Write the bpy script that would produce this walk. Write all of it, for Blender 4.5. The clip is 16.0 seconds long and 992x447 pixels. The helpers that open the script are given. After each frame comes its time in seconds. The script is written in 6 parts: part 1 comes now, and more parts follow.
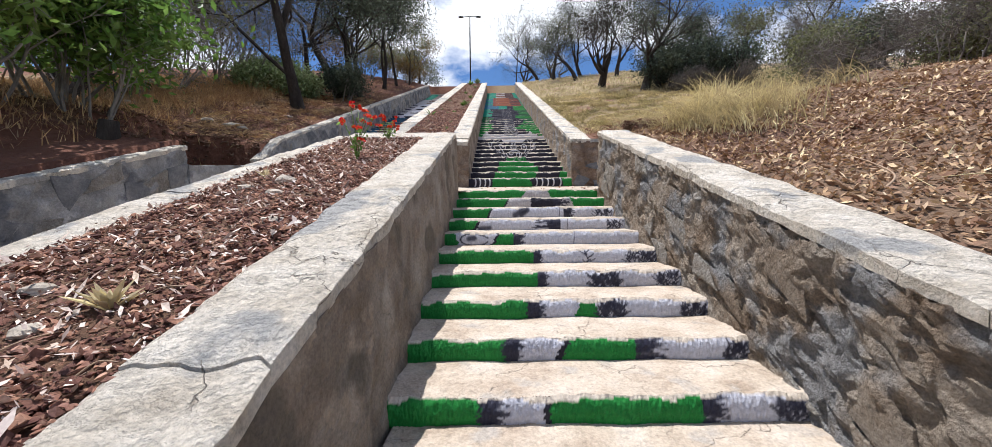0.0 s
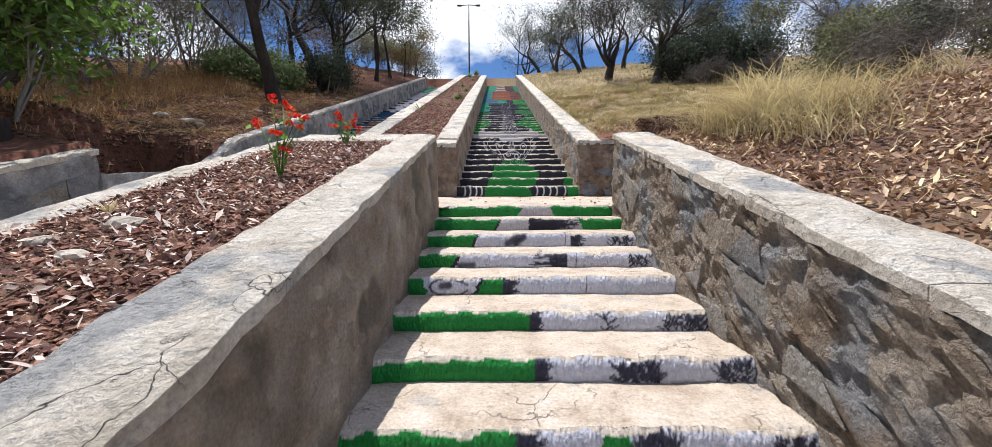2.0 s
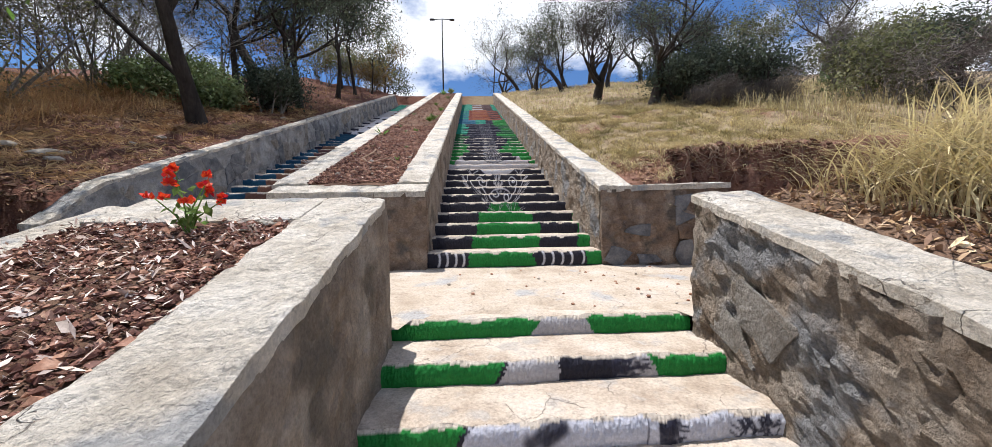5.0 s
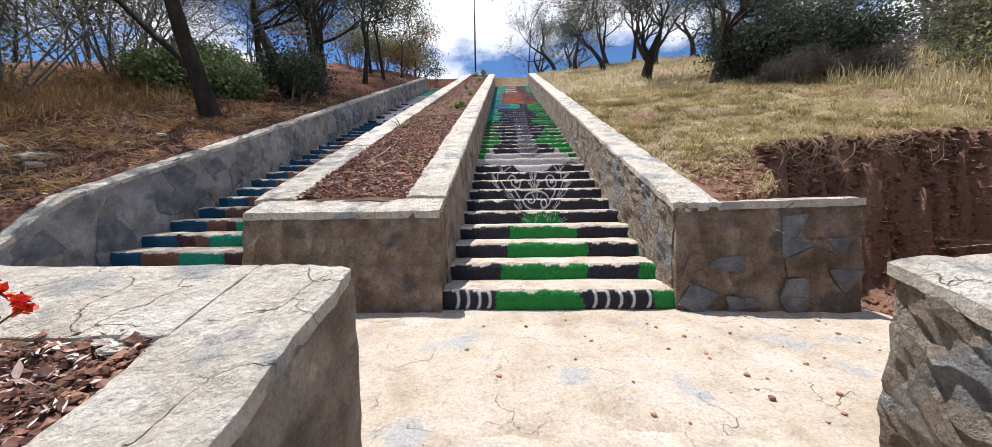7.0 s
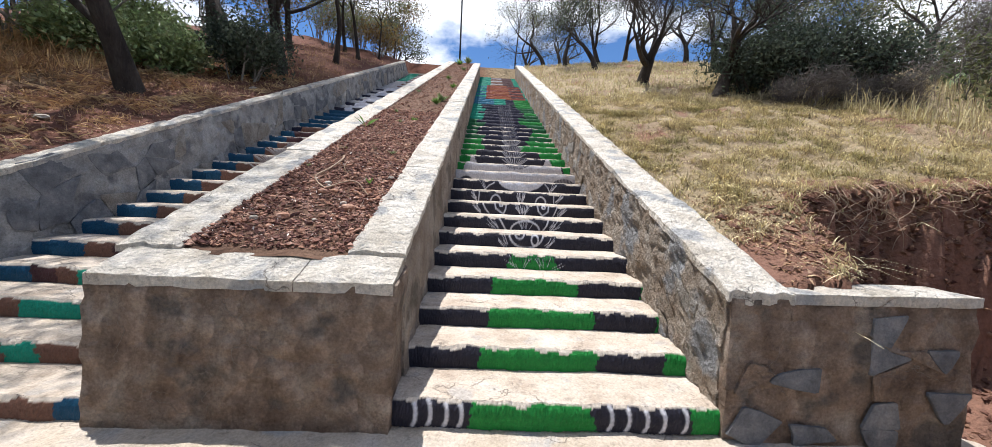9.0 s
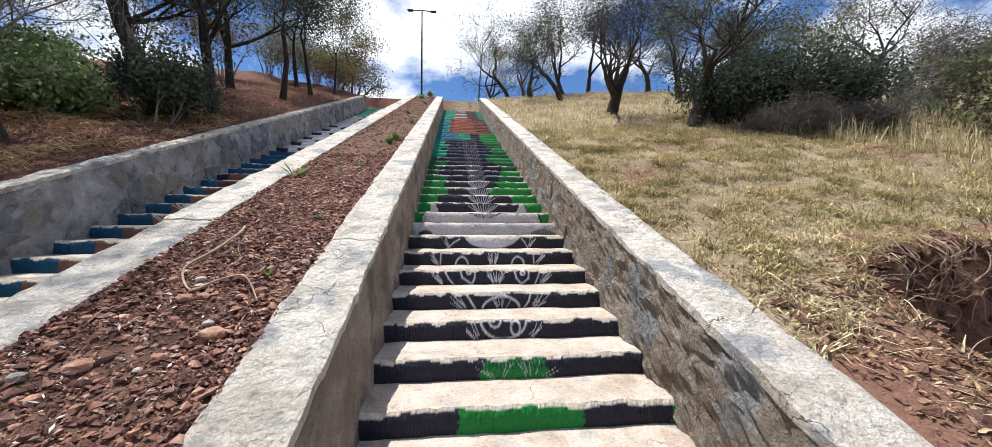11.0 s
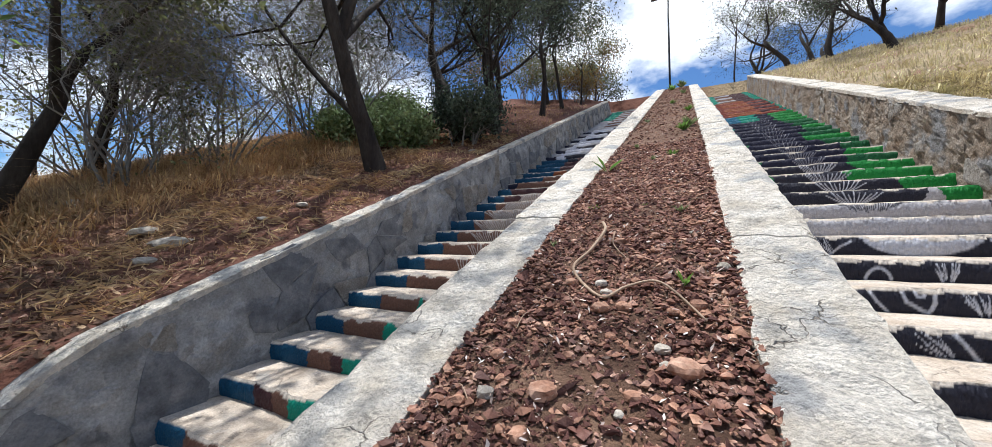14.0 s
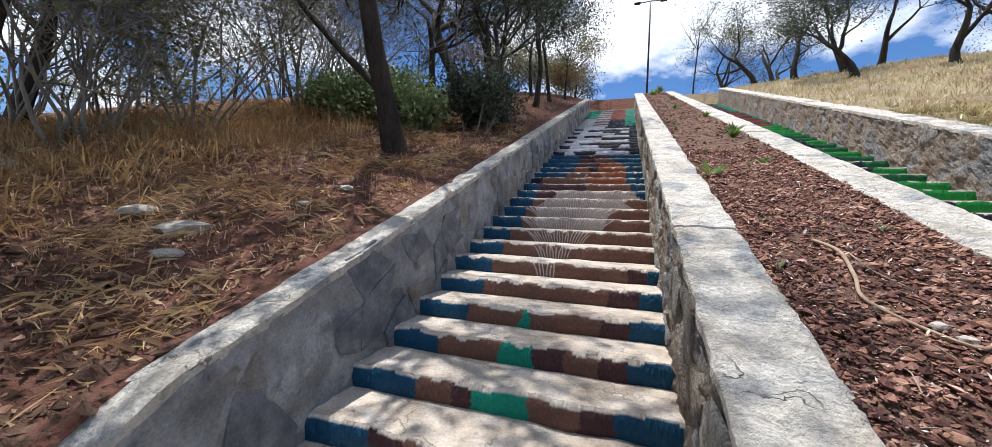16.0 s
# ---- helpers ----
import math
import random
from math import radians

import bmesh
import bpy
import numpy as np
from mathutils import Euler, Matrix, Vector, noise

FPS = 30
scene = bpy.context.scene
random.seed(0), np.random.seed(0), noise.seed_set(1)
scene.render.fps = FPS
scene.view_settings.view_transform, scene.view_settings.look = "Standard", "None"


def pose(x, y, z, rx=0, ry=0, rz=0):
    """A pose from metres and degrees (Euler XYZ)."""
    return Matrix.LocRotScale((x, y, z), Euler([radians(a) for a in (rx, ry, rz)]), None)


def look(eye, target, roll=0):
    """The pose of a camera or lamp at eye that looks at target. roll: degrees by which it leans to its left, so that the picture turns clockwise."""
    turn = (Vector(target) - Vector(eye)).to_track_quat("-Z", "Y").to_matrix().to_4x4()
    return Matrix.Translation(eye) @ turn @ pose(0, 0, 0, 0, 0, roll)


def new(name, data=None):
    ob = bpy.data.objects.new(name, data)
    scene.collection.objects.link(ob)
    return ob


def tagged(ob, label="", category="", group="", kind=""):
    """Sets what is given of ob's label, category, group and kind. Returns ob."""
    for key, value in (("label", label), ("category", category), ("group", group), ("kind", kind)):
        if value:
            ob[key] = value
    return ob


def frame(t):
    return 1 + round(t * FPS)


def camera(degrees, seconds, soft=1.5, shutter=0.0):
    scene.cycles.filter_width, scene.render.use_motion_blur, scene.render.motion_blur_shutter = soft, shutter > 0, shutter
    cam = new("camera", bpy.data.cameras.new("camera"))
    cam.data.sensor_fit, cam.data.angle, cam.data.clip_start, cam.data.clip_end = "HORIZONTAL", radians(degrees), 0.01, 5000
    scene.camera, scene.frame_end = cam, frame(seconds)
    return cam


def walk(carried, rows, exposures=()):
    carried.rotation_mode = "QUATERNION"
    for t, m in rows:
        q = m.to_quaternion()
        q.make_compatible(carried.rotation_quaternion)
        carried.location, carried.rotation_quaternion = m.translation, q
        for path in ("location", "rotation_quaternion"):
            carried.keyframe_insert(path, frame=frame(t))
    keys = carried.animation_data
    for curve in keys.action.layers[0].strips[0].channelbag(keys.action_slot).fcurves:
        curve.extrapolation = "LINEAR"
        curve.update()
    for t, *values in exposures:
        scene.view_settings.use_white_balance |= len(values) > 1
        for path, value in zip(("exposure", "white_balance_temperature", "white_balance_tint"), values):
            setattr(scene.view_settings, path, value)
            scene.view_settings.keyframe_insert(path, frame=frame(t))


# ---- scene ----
cam = camera(105.2, 16.0, soft=0.5)
METRES, EYE, TILT, LEAN, TURN = 11.7, 1.67, 5.0, 0.0, 0.0
ROWS = [
    (0.0, 0.0, 0.0, 0.0, -0.08, -7.31, 0.64),
    (0.5, 0.004, 0.0092, -0.0042, -0.14, -7.23, 0.19),
    (1.0, 0.015, 0.0372, 0.0025, -0.61, -10.32, 2.9),
    (1.5, 0.0117, 0.0705, 0.0099, -2.99, -9.54, -3.52),
    (2.0, 0.0129, 0.1048, 0.0201, 0.13, -8.21, 0.33),
    (2.5, 0.0061, 0.1389, 0.0273, 1.11, -8.81, 0.17),
    (3.0, 0.002, 0.1741, 0.0347, -4.11, -7.12, -2.55),
    (3.5, 0.0037, 0.2036, 0.0468, -1.07, -5.64, 3.82),
    (4.0, -0.0042, 0.2337, 0.0557, -5.22, -5.01, -0.52),
    (6.5, 0.0056, 0.3671, 0.0809, 0.54, -7.95, 1.8),
    (7.0, 0.0039, 0.3909, 0.0917, 1.44, -8.48, 0.95),
    (7.5, 0.0059, 0.4172, 0.0991, 1.36, -9.38, -0.19),
    (8.0, 0.0057, 0.4418, 0.11, 1.06, -8.58, 0.85),
    (8.5, -0.0049, 0.4674, 0.1237, 1.08, -11.06, 1.9),
    (9.0, -0.0036, 0.4944, 0.1281, -1.67, -10.04, -2.96),
    (11.5, 0.0045, 0.6319, 0.1528, -6.85, -5.35, -0.55),
    (12.0, 0.0024, 0.6699, 0.1453, -1.05, -5.81, -1.36),
    (12.5, 0.0002, 0.6951, 0.153, -4.86, 1.42, 3.61),
    (13.0, -0.0254, 0.6866, 0.1462, 8.49, -2.68, -0.64),
    (13.5, -0.0599, 0.6682, 0.1442, 14.96, -3.0, 4.05),
    (14.0, -0.101, 0.6539, 0.138, 26.64, -3.5, 3.19),
    (14.5, -0.1402, 0.6477, 0.14, 22.74, -4.39, 1.47),
    (15.0, -0.1835, 0.6435, 0.1433, 21.19, -6.14, 1.04),
    (15.5, -0.2184, 0.6475, 0.1447, 21.78, -3.57, -2.33),
    (16.0, -0.2462, 0.646, 0.1462, 18.53, -5.17, -0.58),
]
walk(cam, [(t, pose(0, 0, EYE, TILT, LEAN, TURN) @ pose(METRES * x, METRES * y, METRES * z, 90 + pitch, roll, yaw)) for t, x, y, z, yaw, pitch, roll in ROWS],
     ((0.0, 0.34, 6300, 12), (7.0, 0.38, 6350, 12), (8.0, 0.54, 6200, 10), (9.0, 0.48, 6250, 11), (11.5, 0.42, 6250, 11), (12.5, 0.46, 5850, 8), (13.0, 0.34, 6000, 10), (14.0, 0.42, 6150, 9), (15.5, 0.5, 6000, 9), (16.0, 0.46, 6100, 10)))


# ---- world and sun ----
SUN_DIR = Vector((-0.22, 0.18, 1.0)).normalized()


def build_world():
    w = bpy.data.worlds.new("sky")
    scene.world = w
    w.use_nodes = True
    nt = w.node_tree
    nt.nodes.clear()
    out = nt.nodes.new("ShaderNodeOutputWorld")
    bg = nt.nodes.new("ShaderNodeBackground")
    sky = nt.nodes.new("ShaderNodeTexSky")
    sky.sky_type = 'NISHITA'
    sky.sun_disc = False
    sky.sun_elevation = math.asin(SUN_DIR.z)
    sky.sun_rotation = math.atan2(SUN_DIR.x, SUN_DIR.y)
    sky.air_density = 1.0
    sky.dust_density = 0.2
    sky.ozone_density = 4.0
    tc = nt.nodes.new("ShaderNodeTexCoord")
    mp = nt.nodes.new("ShaderNodeMapping")
    mp.inputs["Scale"].default_value = (1.0, 1.0, 1.9)
    mp.inputs["Location"].default_value = (0.55, 0.1, 0.35)
    no = nt.nodes.new("ShaderNodeTexNoise")
    no.inputs["Scale"].default_value = 2.6
    no.inputs["Detail"].default_value = 9.0
    no.inputs["Roughness"].default_value = 0.55
    ramp = nt.nodes.new("ShaderNodeValToRGB")
    ramp.color_ramp.elements[0].position = 0.485
    ramp.color_ramp.elements[1].position = 0.575
    mix = nt.nodes.new("ShaderNodeMixRGB")
    mix.inputs[2].default_value = (14.0, 14.6, 15.4, 1)
    nt.links.new(tc.outputs["Generated"], mp.inputs["Vector"])
    nt.links.new(mp.outputs["Vector"], no.inputs["Vector"])
    nt.links.new(no.outputs["Fac"], ramp.inputs["Fac"])
    nt.links.new(ramp.outputs["Color"], mix.inputs[0])
    clear = nt.nodes.new("ShaderNodeMixRGB")
    clear.blend_type = 'MULTIPLY'
    clear.inputs[0].default_value = 1.0
    clear.inputs[2].default_value = (0.92, 1.2, 1.5, 1)
    nt.links.new(sky.outputs["Color"], clear.inputs[1])
    nt.links.new(clear.outputs[0], mix.inputs[1])
    nt.links.new(mix.outputs[0], bg.inputs["Color"])
    bg.inputs["Strength"].default_value = 0.062
    nt.links.new(bg.outputs[0], out.inputs[0])
    s = bpy.data.lights.new("sun", 'SUN')
    s.energy = 5.0
    s.angle = radians(0.55)
    s.color = (1.0, 0.975, 0.935)
    ob = new("sun", s)
    ob.matrix_world = look(SUN_DIR * 60, (0, 0, 0))


build_world()


# ---- materials ----
def mat(name, cols, scale=8.0, fine=60.0, rough=0.85, bump=0.4, bump_scale=None, by_piece=0.0, attr="", metal=0.0,
        stretch=(1, 1, 1), spots=None, translucent=0.0, bump_dist=0.02, cracks=0.0, lumps=0.0, grain=0.27, pits=0.0):
    """cols: two or three base colours mixed by broad noise, with fine grain and relief."""
    m = bpy.data.materials.new(name)
    m.use_nodes = True
    nt = m.node_tree
    b = nt.nodes["Principled BSDF"]
    b.inputs["Roughness"].default_value = rough
    b.inputs["Metallic"].default_value = metal
    b.inputs["Specular IOR Level"].default_value = 0.25
    geo = nt.nodes.new("ShaderNodeNewGeometry")
    mp = nt.nodes.new("ShaderNodeMapping")
    mp.inputs["Scale"].default_value = stretch
    nt.links.new(geo.outputs["Position"], mp.inputs["Vector"])
    n1 = nt.nodes.new("ShaderNodeTexNoise")
    n1.inputs["Scale"].default_value = scale
    n1.inputs["Detail"].default_value = 6
    n1.inputs["Roughness"].default_value = 0.6
    n2 = nt.nodes.new("ShaderNodeTexNoise")
    n2.inputs["Scale"].default_value = fine
    n2.inputs["Detail"].default_value = 5
    n2.inputs["Roughness"].default_value = 0.7
    for n in (n1, n2):
        nt.links.new(mp.outputs["Vector"], n.inputs["Vector"])
    ramp = nt.nodes.new("ShaderNodeValToRGB")
    els = ramp.color_ramp.elements
    els[0].position, els[1].position = 0.32, 0.68
    els[0].color = (*cols[0], 1)
    els[1].color = (*cols[-1], 1)
    if len(cols) == 3:
        e = els.new(0.5)
        e.color = (*cols[1], 1)
    nt.links.new(n1.outputs["Fac"], ramp.inputs["Fac"])
    col = ramp.outputs["Color"]
    if attr:
        a = nt.nodes.new("ShaderNodeVertexColor")
        a.layer_name = attr
        col = a.outputs["Color"]
    if spots:
        n3 = nt.nodes.new("ShaderNodeTexNoise")
        n3.inputs["Scale"].default_value = spots[1]
        n3.inputs["Detail"].default_value = 8
        nt.links.new(geo.outputs["Position"], n3.inputs["Vector"])
        r3 = nt.nodes.new("ShaderNodeValToRGB")
        r3.color_ramp.elements[0].position = spots[2]
        r3.color_ramp.elements[1].position = spots[2] + 0.08
        nt.links.new(n3.outputs["Fac"], r3.inputs["Fac"])
        mx = nt.nodes.new("ShaderNodeMixRGB")
        mx.inputs[2].default_value = (*spots[0], 1)
        nt.links.new(r3.outputs["Color"], mx.inputs[0])
        nt.links.new(col, mx.inputs[1])
        col = mx.outputs[0]
    if pits:
        np_ = nt.nodes.new("ShaderNodeTexNoise")
        np_.inputs["Scale"].default_value = 17.0
        np_.inputs["Detail"].default_value = 7
        np_.inputs["Roughness"].default_value = 0.72
        nt.links.new(geo.outputs["Position"], np_.inputs["Vector"])
        rp = nt.nodes.new("ShaderNodeValToRGB")
        rp.color_ramp.elements[0].position = 0.3
        rp.color_ramp.elements[1].position = 0.46
        rp.color_ramp.elements[0].color = (1 - pits, 1 - pits, 1 - pits, 1)
        nt.links.new(np_.outputs["Fac"], rp.inputs["Fac"])
        mu = nt.nodes.new("ShaderNodeMixRGB")
        mu.blend_type = 'MULTIPLY'
        mu.inputs[0].default_value = 1.0
        nt.links.new(col, mu.inputs[1])
        nt.links.new(rp.outputs["Color"], mu.inputs[2])
        col = mu.outputs[0]
    crack = None
    if cracks:
        nd = nt.nodes.new("ShaderNodeTexNoise")
        nd.inputs["Scale"].default_value = 4.0
        nd.inputs["Detail"].default_value = 5
        nt.links.new(geo.outputs["Position"], nd.inputs["Vector"])
        add = nt.nodes.new("ShaderNodeMixRGB")
        add.blend_type = 'ADD'
        add.inputs[0].default_value = 0.4
        nt.links.new(geo.outputs["Position"], add.inputs[1])
        nt.links.new(nd.outputs["Color"], add.inputs[2])
        vo = nt.nodes.new("ShaderNodeTexVoronoi")
        vo.feature = 'DISTANCE_TO_EDGE'
        vo.inputs["Scale"].default_value = cracks
        nt.links.new(add.outputs[0], vo.inputs["Vector"])
        cr = nt.nodes.new("ShaderNodeMapRange")
        cr.inputs["From Max"].default_value = 0.004 * cracks
        nt.links.new(vo.outputs["Distance"], cr.inputs["Value"])
        nm = nt.nodes.new("ShaderNodeTexNoise")
        nm.inputs["Scale"].default_value = 2.3
        nt.links.new(geo.outputs["Position"], nm.inputs["Vector"])
        gate = nt.nodes.new("ShaderNodeMapRange")
        gate.inputs["From Min"].default_value = 0.42
        gate.inputs["From Max"].default_value = 0.5
        nt.links.new(nm.outputs["Fac"], gate.inputs["Value"])
        crack = nt.nodes.new("ShaderNodeMath")
        crack.operation = 'MAXIMUM'
        nt.links.new(cr.outputs["Result"], crack.inputs[0])
        nt.links.new(gate.outputs["Result"], crack.inputs[1])
        mk = nt.nodes.new("ShaderNodeMixRGB")
        mk.inputs[1].default_value = (0.3, 0.25, 0.205, 1)
        nt.links.new(crack.outputs[0], mk.inputs[0])
        nt.links.new(col, mk.inputs[2])
        col = mk.outputs[0]
    hsv = nt.nodes.new("ShaderNodeHueSaturation")
    mr = nt.nodes.new("ShaderNodeMapRange")
    mr.inputs["From Min"].default_value = 0.25
    mr.inputs["From Max"].default_value = 0.75
    mr.inputs["To Min"].default_value = 1 - grain
    mr.inputs["To Max"].default_value = 1 + grain
    nt.links.new(n2.outputs["Fac"], mr.inputs["Value"])
    val = mr.outputs["Result"]
    if by_piece:
        r = nt.nodes.new("ShaderNodeMapRange")
        r.inputs["To Min"].default_value = 1 - by_piece
        r.inputs["To Max"].default_value = 1 + by_piece
        ra = geo.outputs["Random Per Island"]
        nt.links.new(ra, r.inputs["Value"])
        mul = nt.nodes.new("ShaderNodeMath")
        mul.operation = 'MULTIPLY'
        nt.links.new(val, mul.inputs[0])
        nt.links.new(r.outputs["Result"], mul.inputs[1])
        val = mul.outputs[0]
        r2 = nt.nodes.new("ShaderNodeMapRange")
        r2.inputs["To Min"].default_value = 0.485
        r2.inputs["To Max"].default_value = 0.515
        nt.links.new(ra, r2.inputs["Value"])
        nt.links.new(r2.outputs["Result"], hsv.inputs["Hue"])
    nt.links.new(val, hsv.inputs["Value"])
    nt.links.new(col, hsv.inputs["Color"])
    nt.links.new(hsv.outputs["Color"], b.inputs["Base Color"])
    if bump:
        bn = nt.nodes.new("ShaderNodeBump")
        bn.inputs["Strength"].default_value = bump
        bn.inputs["Distance"].default_value = bump_dist
        n4 = nt.nodes.new("ShaderNodeTexNoise")
        n4.inputs["Scale"].default_value = bump_scale or fine * 0.5
        n4.inputs["Detail"].default_value = 8
        n4.inputs["Roughness"].default_value = 0.65
        nt.links.new(mp.outputs["Vector"], n4.inputs["Vector"])
        height = n4.outputs["Fac"]
        if lumps:
            vl = nt.nodes.new("ShaderNodeTexVoronoi")
            vl.inputs["Scale"].default_value = lumps
            wv = nt.nodes.new("ShaderNodeMixRGB")
            wv.blend_type = 'ADD'
            wv.inputs[0].default_value = 0.12
            nt.links.new(mp.outputs["Vector"], wv.inputs[1])
            nt.links.new(n4.outputs["Color"], wv.inputs[2])
            nt.links.new(wv.outputs[0], vl.inputs["Vector"])
            hm = nt.nodes.new("ShaderNodeMath")
            hm.operation = 'SUBTRACT'
            nt.links.new(height, hm.inputs[0])
            nt.links.new(vl.outputs["Distance"], hm.inputs[1])
            height = hm.outputs[0]
        if crack is not None:
            hc = nt.nodes.new("ShaderNodeMath")
            hc.operation = 'MULTIPLY_ADD'
            hc.inputs[1].default_value = 0.35
            nt.links.new(crack.outputs[0], hc.inputs[0])
            nt.links.new(height, hc.inputs[2])
            height = hc.outputs[0]
        nt.links.new(height, bn.inputs["Height"])
        nt.links.new(bn.outputs["Normal"], b.inputs["Normal"])
    if translucent:
        tr = nt.nodes.new("ShaderNodeBsdfTranslucent")
        nt.links.new(hsv.outputs["Color"], tr.inputs["Color"])
        ms = nt.nodes.new("ShaderNodeMixShader")
        ms.inputs[0].default_value = translucent
        out = nt.nodes["Material Output"]
        nt.links.new(b.outputs[0], ms.inputs[1])
        nt.links.new(tr.outputs[0], ms.inputs[2])
        nt.links.new(ms.outputs[0], out.inputs["Surface"])
    return m


